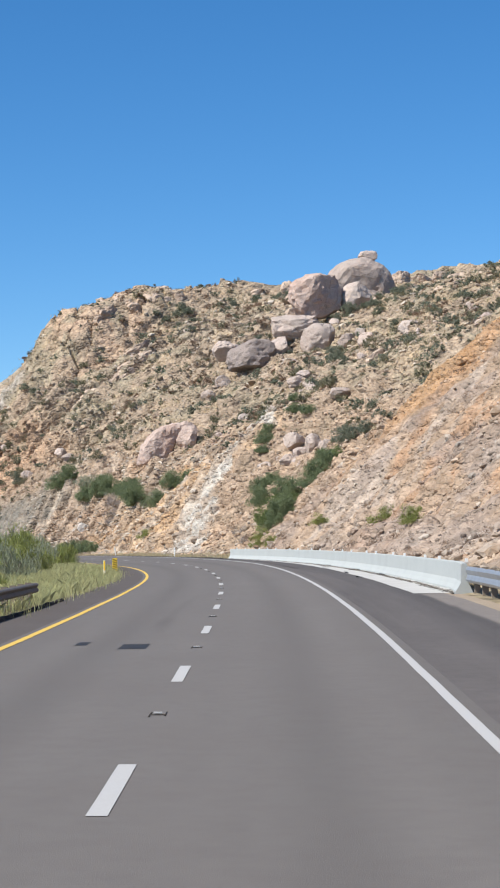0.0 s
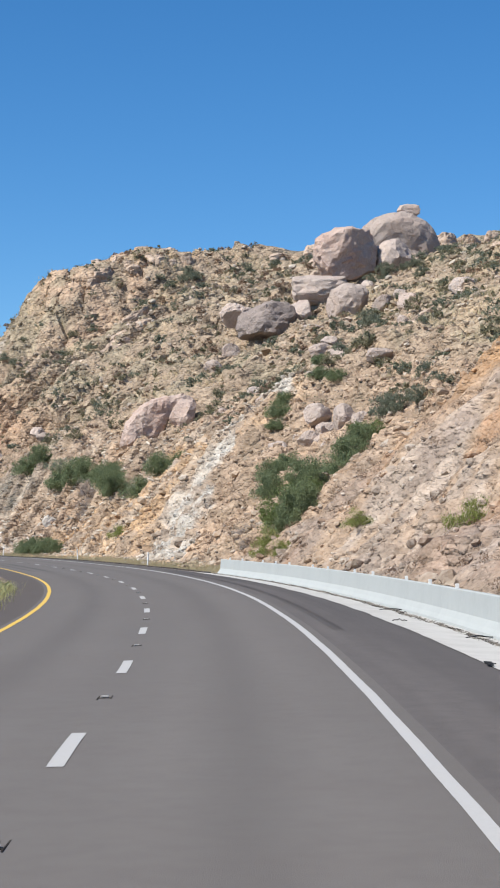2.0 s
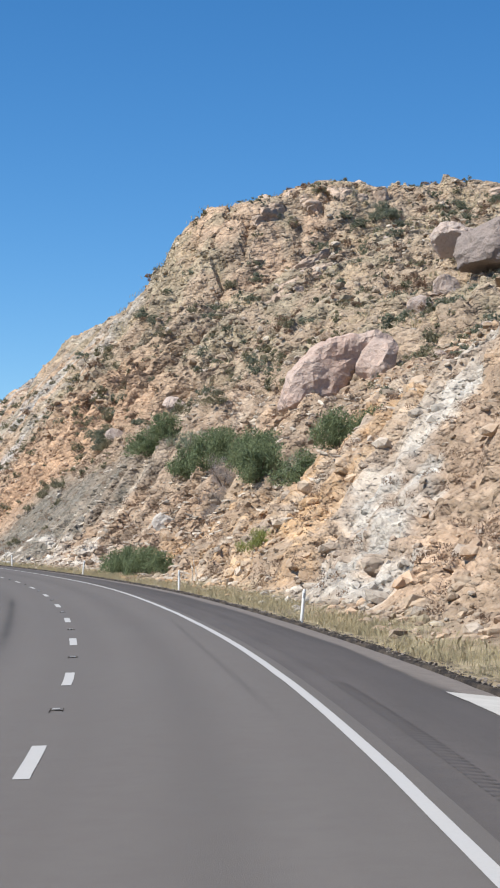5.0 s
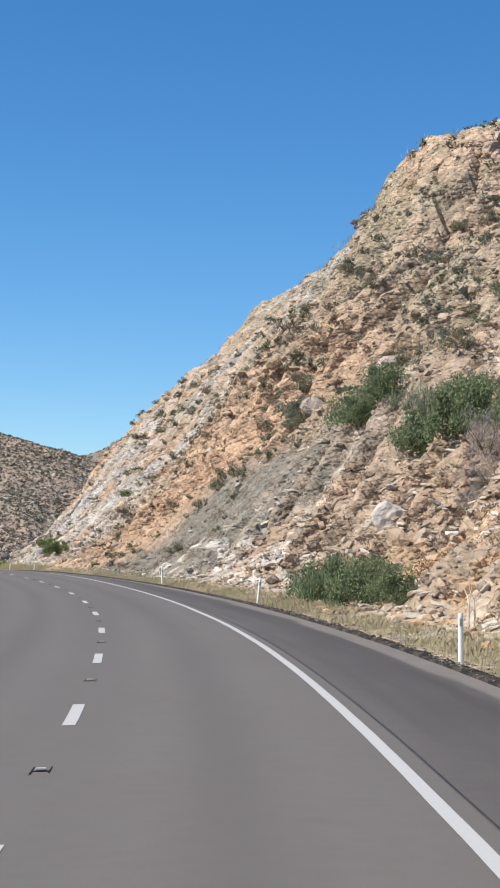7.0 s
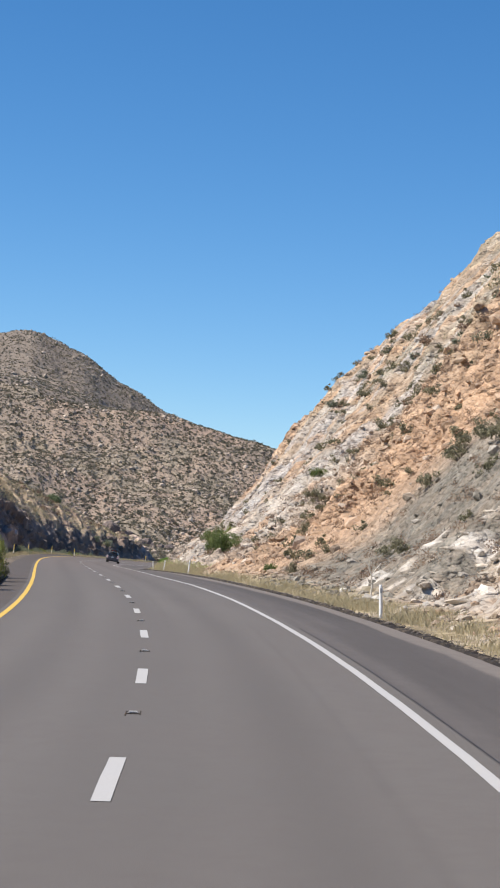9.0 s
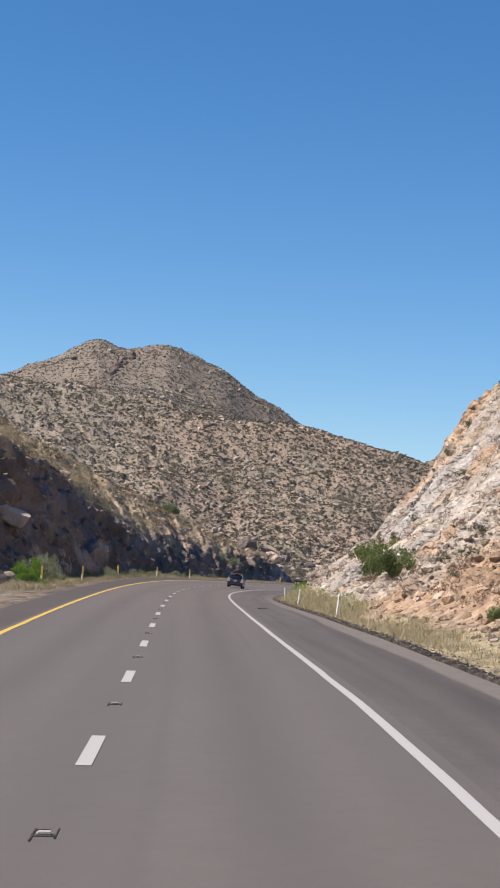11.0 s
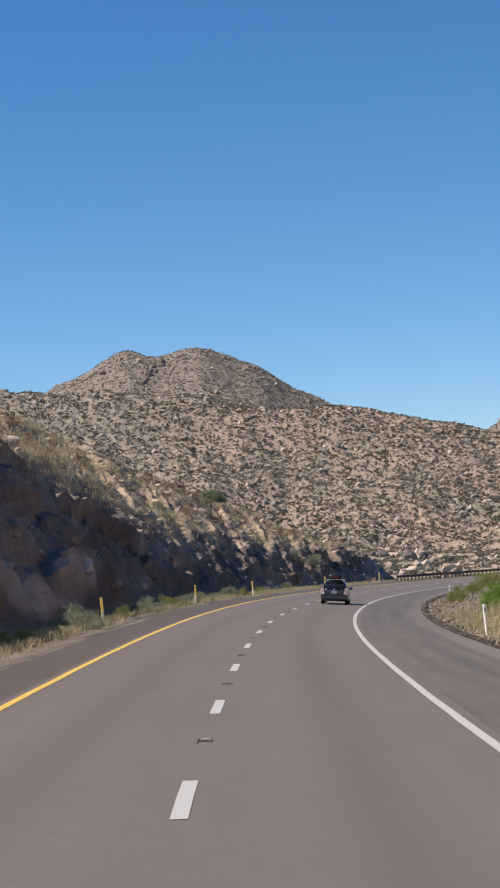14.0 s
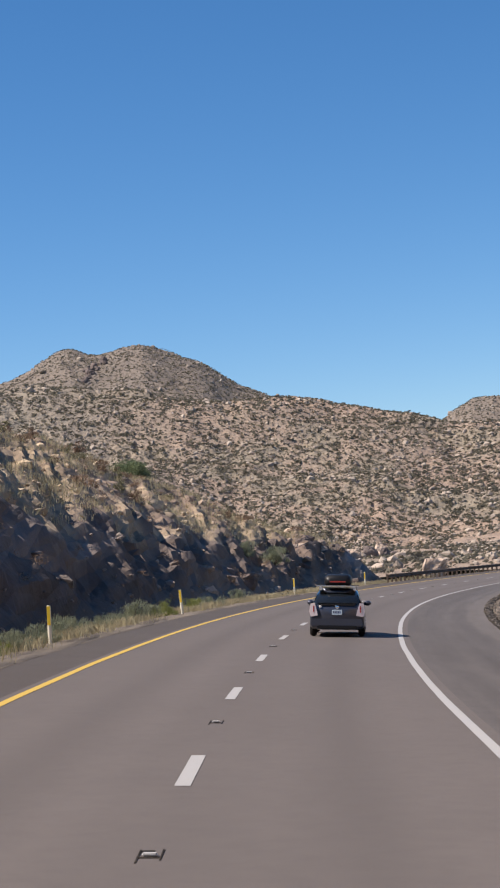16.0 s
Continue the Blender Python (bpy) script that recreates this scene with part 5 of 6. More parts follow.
S, O, size, tone = slope_stones(36000, 64, 510, 10.8, 95, 1.35, 0.15, 0.55, 0.6, 1.0)
scatter("rubble", right_place(S, O, 0.05), size, RUBBLE, 6, tone, label="loose pink and tan rubble covering the slope", category="rubble")
for k in range(4):
    S, O, size, tone = slope_stones(1300, 115, 500, 12, 100, 0.85, 0.4, 0.5, 1.6, 0.6)
    scatter("fallen_blocks", right_place(S, O, -0.05), size, RUBBLE, 60 + k, tone, block_shape(900 + k), (1, 0.9, 0.75), 0.05, "angular granite blocks strewn over the hillside", "blocks", 0.6)
S, O, size, tone = slope_stones(2200, 186, 320, 28, 95, 0.95, 0.36, 0.5, 1.5, 0.5)
scatter("fallen_blocks", right_place(S, O, -0.02), size, RUBBLE, 66, tone * np.array((0.95, 0.86, 0.84)), block_shape(905), (1, 0.9, 0.7), 0.08, "pinkish granite slabs strewn below the boulders", "blocks", 0.6)
n = 3000
S, O = r.uniform(236, 332, n), 10.6 + 22 * r.random_sample(n)
keep = r.random_sample(n) < np.clip(0.5 + 1.6 * fbm((S - 1.3 * O) / 3, (O + 0.4 * S) / 14, 3, 605), 0.05, 1)
S, O = S[keep], O[keep]
scatter("pale_slabs", right_place(S, O, 0.04), 0.1 + 0.34 * r.random_sample(len(S)) ** 2.2, RUBBLE, 67, np.array((0.49, 0.42, 0.34)) * r.uniform(0.75, 1.15, (len(S), 1)), block_shape(907), (1.7, 0.8, 0.55), 0.08, "pale splintered stones lying down the cut", "rubble", 0.5)
n = 1500
S, O = r.uniform(418, 645, n), r.uniform(7.6, 26, n)
size = np.clip(0.14 * np.exp(r.normal(0, 0.6, n)), 0.06, 0.5)
scatter("rubble", left_place(S, O, 0.03), size, RUBBLE, 8, left_tone(S, O) * r.uniform(1.0, 1.9, (n, 1)), label="loose brown stones on the shaded rock cut", category="rubble")
n = 2600
S = r.uniform(60, 172, n)
O = 8.5 + 2.6 * r.random_sample(n)
scatter("gravel", right_place(S, O, 0.02), r.uniform(0.04, 0.22, n), RUBBLE, 9, right_tone(S, O) * r.uniform(0.7, 1.2, (n, 1)), label="grey fallen stones behind the barrier", category="gravel")

scatter("gutter_grit", *GUTTER_GRIT[:2], RUBBLE, 93, GUTTER_GRIT[2], squash=(1.3, 0.22, 0.12), label="dark twigs and torn scraps strewn along the gutter", category="gravel")
n = 2600
S, O = r.uniform(448, 600, n), 7.6 + 5 * r.random_sample(n)
scatter("gravel", right_place(S, O, 0.02), 0.03 + 0.16 * r.random_sample(n) ** 3, RUBBLE, 94, np.array((0.125, 0.105, 0.09)) * r.uniform(0.5, 1.7, (n, 1)), label="dark gravel and stones inside the bend", category="gravel")
n = 1400
S, O = r.uniform(186, 450, n), 9.0 + 2.6 * r.random_sample(n)
scatter("rubble", right_place(S, O, 0.02), 0.04 + 0.26 * r.random_sample(n) ** 3, RUBBLE, 95, right_tone(S, O + 4) * r.uniform(0.7, 1.25, (n, 1)), label="stones rolled down to the verge", category="rubble")
n = 6500
S = r.uniform(172, 640, n)
O = 7.15 + 1.0 * r.random_sample(n) ** 1.2
chips = np.array((0.06, 0.052, 0.047)) * r.uniform(0.4, 2.4, (n, 1))
scatter("asphalt_chips", right_place(S, np.maximum(O, 7.56), 0.0) * (O > 7.56)[:, None] + ground_line(S, O, 0.07) * (O <= 7.56)[:, None], r.uniform(0.015, 0.055, n), RUBBLE, 10, chips, label="crumbled black asphalt chips along the curb", category="gravel")

# the far slopes: shrubs and rocks too many to count
n = 62000
A_, R_ = r.uniform(6, 36, n), np.where(r.random_sample(n) < 0.88, 760 + 340 * r.random_sample(n), 345 + 420 * r.random_sample(n))
keep = r.random_sample(n) < np.clip(0.8 + 0.4 * fbm(A_ * 4, R_ / 40, 3, 611), 0.55, 1)
A_, R_ = A_[keep], R_[keep]
scatter("desert_shrubs", far_place(A_, R_, 0.25), 0.5 + 1.1 * r.random_sample(len(A_)) ** 2.2, FAR_SHRUB, 12, None, (TUFT_V, TUFT_F), (1.1, 1.1, 0.9), 0.1, "dark olive desert shrubs over the mountainside", "shrubs")
n = 34000
A_, R_ = r.uniform(14, 36, n), 1850 + 850 * r.random_sample(n)
scatter("desert_shrubs", far_place(A_, R_, 0.3), r.uniform(0.9, 2.0, n), FAR_SHRUB, 13, None, (TUFT_V, TUFT_F), (1.1, 1.1, 0.8), 0.1, "dark shrubs over the far peak", "shrubs")
n = 9000
A_, R_ = r.uniform(14, 36, n), 1900 + 760 * r.random_sample(n)
keep = r.random_sample(n) < np.clip(0.45 + 1.3 * fbm(A_ * 1.5, R_ / 60, 3, 625), 0.1, 1)
A_, R_ = A_[keep], R_[keep]
scatter("mountain_rocks", far_place(A_, R_, 0.2), np.clip(1.3 * np.exp(r.normal(0, 0.5, len(A_))), 0.6, 5.0), RUBBLE, 15, np.array((0.30, 0.25, 0.205)) * r.uniform(0.55, 1.3, (len(A_), 1)), (ICO_V, ICO_F), (1, 0.9, 0.9), 0.35, "brown granite outcrops over the far peak", "rocks")
n = 16000
A_, R_ = r.uniform(6, 36, n), np.where(r.random_sample(n) < 0.85, 770 + 320 * r.random_sample(n), 345 + 420 * r.random_sample(n))
keep = r.random_sample(n) < np.clip(0.5 + 1.2 * fbm(A_ * 1.2, R_ / 22, 3, 621), 0.2, 1)
A_, R_ = A_[keep], R_[keep]
size = np.clip(0.7 * np.exp(r.normal(0, 0.5, len(A_))), 0.3, 2.0)
scatter("mountain_rocks", far_place(A_, R_, 0.15), size, RUBBLE, 14, np.array((0.40, 0.32, 0.25)) * r.uniform(0.65, 1.25, (len(A_), 1)), (ICO_V, ICO_F), (1, 0.9, 0.85), 0.35, "pinkish granite outcrops over the mountainside", "rocks")
mr = random.Random(41)
for x, y, z, big, label in ((-412, 1136, 24, 6.5, "tall dark-sided crag standing out of the mountainside"), (-398, 1128, 20, 4.2, "dark-sided crag standing out of the mountainside")):
    o = stone("crag", int(big * 10), (big, big * 0.8, big * 1.1), DARK_CRAG, cuts=10, blocky=0.5)
    at = math.degrees(math.atan2(FAR[0] - x, y - FAR[1]))
    p = Vector(far_place(np.array([at]), np.array([math.hypot(x - FAR[0], y - FAR[1])]))[0])
    o.matrix_world = Matrix.LocRotScale(p + Vector((0, 0, 0.3 * big)), Euler((0.1, 0.25, 0.8)), None)
    tagged(o, label, "crag", "crags on the mountainside")
for k in range(26):
    u = mr.uniform(-1, 1)
    at, far = 27.6 + 0.4 * u, 2450 - 50 * u + mr.uniform(-30, 30)
    big = mr.uniform(2.2, 5.5)
    o = stone("crag", 740 + k, (big * mr.uniform(0.8, 1.3), big, big * mr.uniform(0.9, 1.5)), DARK_CRAG, cuts=9, sub=3, blocky=0.6)
    p = Vector(far_place(np.array([at]), np.array([far]))[0])
    o.matrix_world = Matrix.LocRotScale(p + Vector((0, 0, 0.2 * big)), Euler((mr.uniform(-0.3, 0.3), mr.uniform(-0.3, 0.3), mr.uniform(0, 3))), None)
    tagged(o, "jagged brown crag on the shoulder of the far peak", "crag", "crags on the far peak")
for k in range(22):
    u = mr.random()
    x, y = -378 + 66 * u + mr.uniform(-5, 5), 1062 - 60 * u + mr.uniform(-16, 16)
    big = mr.uniform(1.3, 3.4)
    o = stone("crag", 700 + k, (big * mr.uniform(0.9, 1.4), big, big * mr.uniform(0.9, 1.3)), DARK_CRAG if k % 4 else CRAG, cuts=9, sub=3, blocky=0.6)
    at = math.degrees(math.atan2(FAR[0] - x, y - FAR[1]))
    p = Vector(far_place(np.array([at]), np.array([math.hypot(x - FAR[0], y - FAR[1])]))[0])
    o.matrix_world = Matrix.LocRotScale(p + Vector((0, 0, 0.2 * big)), Euler((mr.uniform(-0.3, 0.3), mr.uniform(-0.3, 0.3), mr.uniform(0, 3))), None)
    tagged(o, "broken brown granite crag at the foot of the mountain", "crag", "crags on the mountainside")


# ---- plants ----
def leaves(seed, n, leaf, clumps, hollow=0.55, height=0.75, upright=0.0):
    """Leaf blades in clumps round a low dome of radius 1."""
    q = np.random.RandomState(seed)
    cen = q.normal(0, 1, (clumps, 3))
    cen /= np.linalg.norm(cen, axis=1)[:, None]
    cen *= q.uniform(0.25, 0.9, (clumps, 1))
    cen[:, 2] = np.abs(cen[:, 2]) * height * 1.2 + 0.18
    rad = q.uniform(0.1, 0.34, clumps)
    k = q.randint(0, clumps, n)
    d = q.normal(0, 1, (n, 3))
    d /= np.linalg.norm(d, axis=1)[:, None]
    p = cen[k] + d * (rad[k] * (hollow + (1.25 - hollow) * q.random_sample(n) ** 1.3))[:, None] * np.array((1, 1, 0.85))
    p[:, 2] = np.maximum(p[:, 2], 0.03)
    w = leaf * q.uniform(0.6, 1.4, n)
    blade = np.array([(-0.5, 0, -0.6), (0.5, 0, -0.4), (0.1, 0, 0.9)])
    v = np.einsum("nij,nkj->nki", turns(n, q, 0.9 if upright else 3.1), blade[None] * np.stack([w * (0.5 if upright else 1), w, w * (2.2 if upright else 1)], 1)[:, None]) + p[:, None]
    return v.reshape(-1, 3), np.arange(3 * n).reshape(n, 3)


def stems(seed, count, mat, parent, height=0.8):
    q = random.Random(seed)
    b = bmesh.new()
    for _ in range(count):
        a, l = q.uniform(0, 6.28), q.uniform(0.5, 0.95)
        tip = Vector((math.cos(a) * l * 0.75, math.sin(a) * l * 0.75, height * q.uniform(0.6, 1.0)))
        last = None
        for t in (0.0, 0.35, 0.7, 1.0):
            c = Vector((tip.x * t ** 1.3, tip.y * t ** 1.3, tip.z * t - 0.08))
            w = 0.03 * (1.15 - t)
            ring = [b.verts.new(c + Vector((math.cos(j * 2.094) * w, math.sin(j * 2.094) * w, 0))) for j in range(3)]
            if last:
                for j in range(3):
                    b.faces.new((last[j], last[(j + 1) % 3], ring[(j + 1) % 3], ring[j]))
            last = ring
    return part("branchwork", b, mat, parent)


KINDS = {}


def bush(kind, place, size, tall, turn, label, group="", category="bush"):
    """kind: leaf material, count, leaf size. The first of a kind is built; the rest are copies."""
    mat, n, leaf, clumps, seed, upright = kind
    key = (mat.name, seed)
    m = Matrix.LocRotScale(place, Euler((0, 0, turn)), Vector((size, size, size * tall)))
    if key not in KINDS:
        o = new("bush")
        stems(seed, 9, BARK, o)
        v, f = leaves(seed, n, leaf, clumps, upright=upright)
        sheet("foliage", v, f, mat, parent=o)
        KINDS[key] = o
        o.matrix_world = m
    else:
        o = copy_thing(KINDS[key], Matrix.Identity(4))
        o.matrix_basis = m
    return tagged(o, label, category, group)


def shrub_field(rows, mat, seed, label, side=right_place, tall=0.9, count=400, leaf=0.095):
    """Shrubs too many to tell apart, as one mesh of leaf clumps."""
    q = np.random.RandomState(seed)
    shapes = [leaves(seed * 10 + j, count, leaf, 9) for j in range(5)]
    vs, fs, at = [], [], 0
    where = np.array(rows)
    places = side(where[:, 0], where[:, 1])
    for k, (size, p) in enumerate(zip(where[:, 2], places)):
        v, f = shapes[k % 5]
        a = q.uniform(0, 6.28)
        c, d = math.cos(a), math.sin(a)
        w = np.c_[v[:, 0] * c - v[:, 1] * d, v[:, 0] * d + v[:, 1] * c, v[:, 2] * tall * q.uniform(0.8, 1.25) - 0.1] * size
        vs.append(w + p)
        fs.append(f + at)
        at += len(v)
    return tagged(sheet("desert_shrubs", np.concatenate(vs), np.concatenate(fs), mat), label, "shrubs", kind="stuff")


def kind(mat, n, leaf, clumps, seed, upright=0):
    return (mat, n, leaf, clumps, seed, upright)


GREEN = [kind(LEAF_GREEN, 9500, 0.036, 52, k) for k in (1, 2, 3)]
OLIVE = [kind(LEAF_OLIVE, 2600, 0.05, 24, k) for k in (4, 5, 6)]
GREYISH = [kind(LEAF_GREY, 2900, 0.05, 26, k) for k in (7, 8)]
BRIGHT = [kind(LEAF_BRIGHT, 4200, 0.034, 28, k, 1) for k in (9, 10)]
SAGE = [kind(LEAF_SAGE, 3200, 0.038, 22, k, 1) for k in (12, 13)]
LUSH = [kind(LEAF_LUSH, 5000, 0.036, 26, 14)]
FEATHERY = [kind(LEAF_GREEN, 9500, 0.034, 40, 16, 1)]
MIXED = [kind(LEAF_MIXED, 9500, 0.036, 44, 15)]
DEAD = [kind(GREY_TWIGS, 4000, 0.022, 18, 11, 1)]


def set_bushes(rows, kinds, label, group, side=on_right, tall=0.95):
    for k, (s, off, size) in enumerate(rows):
        p = side(s, off)
        p.z -= 0.12 * size
        bush(kinds[k % len(kinds)], p, size, tall * (0.85 + 0.3 * ((k * 37) % 10) / 10), k * 2.4, label, group)


set_bushes([(211, 20.6, 2.0), (208, 19.2, 1.9), (213, 22.2, 1.7), (190, 17.6, 2.3), (187, 16.6, 2.0), (194, 19.2, 2.2), (186, 15.2, 1.8), (191, 15.8, 1.9), (199, 23.6, 2.1), (202, 25.4, 2.0), (197, 22.0, 2.0), (205, 27.0, 1.8), (200, 21.4, 1.7)], GREEN + MIXED, "dense green bush in the gully", "gully bushes", tall=1.15)
set_bushes([(196, 14.6, 1.4), (193, 13.6, 1.2)], DEAD, "grey leafless brush at the foot of green bushes", "gully bushes")
set_bushes([(178, 12.0, 1.1), (175, 12.4, 1.0), (181, 13.0, 1.3)], BRIGHT, "yellow-green bush at the mouth of the gully", "gully bushes", tall=1.1)
set_bushes([(231, 26.3, 1.8), (233.5, 27.2, 1.6), (229.5, 25.5, 1.3), (234, 31.6, 1.7), (232, 32.4, 1.4), (237, 32.8, 1.3), (300, 38, 1.4), (262, 37, 1.6), (247, 34, 1.5)], GREEN, "fresh green bush on the rocky slope", "slope bushes")
set_bushes([(209, 29.8, 1.9), (212, 31.2, 1.6), (206.5, 30.6, 1.5), (288, 60.5, 2.0), (291, 61.5, 1.7), (286, 59.8, 1.5), (203, 31, 1.5), (216, 36, 1.4)], GREYISH, "tall grey-green shrub on the upper slope", "slope bushes", tall=1.25)
set_bushes([(325, 23.6, 2.9), (322, 24.6, 2.5), (308, 23.3, 3.0), (311, 24.4, 2.5), (300, 23.4, 3.0), (304, 25.0, 2.6), (295, 24.2, 2.6), (272, 19.7, 2.5), (276, 20.8, 2.5), (265, 20.7, 2.5), (268, 21.8, 2.5), (261, 22.4, 2.3), (281, 22.0, 2.6), (287, 23.0, 2.5), (258, 23.6, 2.1)], GREEN + SAGE[:1] + GREEN, "spreading green bush halfway up the slope", "mid-slope bushes", tall=1.1)
set_bushes([(281, 19.0, 1.9), (284, 20.0, 1.9), (288, 20.6, 1.6), (279, 17.8, 1.3)], DEAD, "grey leafless thicket among green bushes", "mid-slope bushes", tall=1.2)
set_bushes([(324, 28.2, 2.0), (317, 28.6, 1.7), (331, 29.0, 1.6), (389, 37.9, 2.2), (386, 39.0, 1.9), (393, 36.6, 1.7), (378, 36, 1.6)], OLIVE, "flat olive shrub between the rocks", "mid-slope bushes", tall=0.8)
set_bushes([(415, 46.2, 1.8), (412, 47, 1.5), (391.5, 43, 1.7), (394, 44.5, 1.5), (407, 57.4, 1.6), (406, 61, 1.6), (402, 53, 2.0), (398, 53.6, 1.6), (412, 40.2, 1.8), (415, 41.4, 1.5), (362, 27.6, 1.7), (366, 28.8, 1.5), (356, 27.0, 1.5), (370, 30.4, 1.6), (376, 32.4, 1.4)], GREYISH + OLIVE, "grey-green shrub on the steep cut", "slope bushes", tall=1.0)
set_bushes([(279, 10.9, 1.9), (274.5, 11.1, 2.0), (270, 11.3, 1.8), (266.5, 11.6, 1.5)], GREEN[:1] + FEATHERY[:1] + GREEN[1:2], "feathery green bush at the foot of the cut", "roadside bushes", tall=1.15)
set_bushes([(239.5, 12.7, 1.4), (242, 13.2, 1.1)], BRIGHT, "rounded light green bush at the foot of the cut", "roadside bushes", tall=1.1)
set_bushes([(422, 12.6, 2.0), (455, 14.2, 1.15)], MIXED, "rounded green bush on the pale cut", "roadside bushes", tall=1.45)
set_bushes([(141, 15.8, 1.6), (121, 14.4, 1.2), (160, 14.2, 1.0), (444, 15.4, 1.1), (489, 11.6, 0.7), (508, 9.6, 0.7), (514, 10.4, 0.8), (522, 9.2, 0.7), (537, 9.4, 0.9), (520, 11.5, 1.1), (532, 12.5, 1.3), (545, 11.5, 1.5), (556, 13, 1.6), (570, 12, 1.4), (585, 12, 1.5)], BRIGHT, "yellow-green brittle bush on stony ground", "roadside bushes", tall=1.1)
set_bushes([(427, 21.9, 1.1), (390.5, 16.1, 0.9), (389.5, 17.4, 1.1), (409, 19.1, 1.0), (373, 11.5, 0.5), (365, 11.8, 0.6), (360, 20.6, 1.4), (357, 21.4, 1.2)], MIXED + OLIVE, "olive-green bush rooted on the pale cut", "slope bushes", tall=1.1)
set_bushes([(462, 30.9, 1.3), (464, 27.8, 0.9), (458, 33.0, 1.1)], GREYISH, "dark shrub on the crest of the cut", "crest shrubs")
q = random.Random(31)
at = np.random.RandomState(31).random_sample((3000, 4))
at = np.c_[250 + 190 * at[:, 0], 27 + 75 * at[:, 1], 0.55 + 1.35 * at[:, 2] ** 1.9, at[:, 3]]
rows = at[at[:, 3] < 0.5 + 1.3 * fbm(at[:, 0] / 13, at[:, 1] / 9, 3, 661)][:, :3]
third = len(rows) // 3
shrub_field(rows[:third], LEAF_OLIVE, 51, "dull olive shrubs rooted among granite rocks")
shrub_field(rows[third:2 * third], LEAF_GREY, 52, "grey-green shrubs rooted among granite rocks")
shrub_field(rows[2 * third:], TWIGS, 56, "brown dry shrubs rooted among granite rocks")
rows = [(q.uniform(185, 300), q.uniform(33, 104), 0.55 + 1.5 * q.random() ** 1.7) for k in range(620)]
shrub_field(rows[:370], LEAF_GREY, 53, "dull grey-green shrubs on the upper slope")
shrub_field(rows[370:], LEAF_OLIVE, 57, "dull olive shrubs on the upper slope")
rows = [(q.uniform(335, 478), q.uniform(13, 36), q.uniform(0.45, 1.25)) for k in range(170)]
shrub_field(rows, LEAF_OLIVE, 54, "small olive shrubs on the rock cut")
rows = [(q.uniform(424, 492), q.uniform(27, 38), q.uniform(0.5, 1.1)) for k in range(14)]
set_bushes(rows, OLIVE, "dark shrub on the crest of the cut", "crest shrubs", tall=1.0)
rows = [(318 + 8 * k, 96 + 6 * q.random(), q.uniform(1.4, 2.6)) for k in range(6)] + [(q.uniform(388, 412), q.uniform(71, 84), q.uniform(1.3, 2.2)) for k in range(16)] + [(q.uniform(308, 324), q.uniform(77, 95), q.uniform(1.3, 2.1)) for k in range(16)] + [(q.uniform(316, 340), q.uniform(60, 74), q.uniform(1.2, 1.9)) for k in range(7)] + [(q.uniform(398, 410), q.uniform(90, 100), q.uniform(1.2, 2.0)) for k in range(6)]
set_bushes(rows, GREYISH, "dense grey-green shrub below the boulders", "hillside shrubs", tall=0.9)
set_bushes([(330, 5.75, 1.3), (336, 5.6, 1.25), (342, 5.7, 1.2), (325, 6.4, 1.5)], BRIGHT + OLIVE, "tall pale green brush at the inner curb", "curb brush", on_left, 1.7)
set_bushes([(474, 9.7, 0.95), (478, 9.6, 1.1), (482, 10.2, 1.0)], LUSH, "lush bright green bush inside the bend", "bend bushes", on_right, 0.9)
set_bushes([(421, 8.6, 1.4), (425, 8.9, 1.3)], LUSH, "fresh light green bush at the start of the cut", "verge brush", on_left, 1.1)
set_bushes([(492, 7.1, 1.0), (496, 7.2, 0.9), (501, 7.0, 0.8), (505, 7.1, 0.8), (512, 7.0, 0.7), (516, 7.2, 0.9), (524, 7.2, 0.8), (533, 7.2, 0.9), (540, 7.0, 0.7), (549, 7.2, 0.8), (556, 7.4, 1.0), (566, 7.4, 0.9)], SAGE + BRIGHT + SAGE, "pale green brush at the foot of the shaded cut", "verge brush", on_left, 1.0)
set_bushes([(468.5, 7.0, 1.1), (471, 7.3, 1.0), (474, 7.2, 0.8), (540, 7.6, 0.8), (520, 7.4, 0.7), (595, 10.6, 1.4), (599, 11.2, 1.3), (592, 11.6, 1.1)], SAGE, "pale sage bush below the shaded cut", "verge brush", on_left, 1.1)
rows = [(438 + 7.5 * k + q.uniform(-2.5, 2.5), q.uniform(6.7, 8.1), q.uniform(0.45, 0.85)) for k in range(14)]
set_bushes(rows, SAGE + BRIGHT, "low pale green clump in the sunlit verge", "verge brush", on_left, 1.0)
set_bushes([(600, 22.5, 2.1), (604, 23.5, 1.8)], GREEN, "green bush on the edge of the rock cut", "left-slope bushes", on_left)
rows = [(q.uniform(430, 635), q.uniform(15.5, 27), q.uniform(0.4, 1.1)) for k in range(150)]
shrub_field(rows[80:], LEAF_OLIVE, 58, "olive shrubs among the dry crest grass", left_place)
shrub_field(rows[:80], TWIGS, 55, "dry brown shrubs on the grassy crest", left_place)
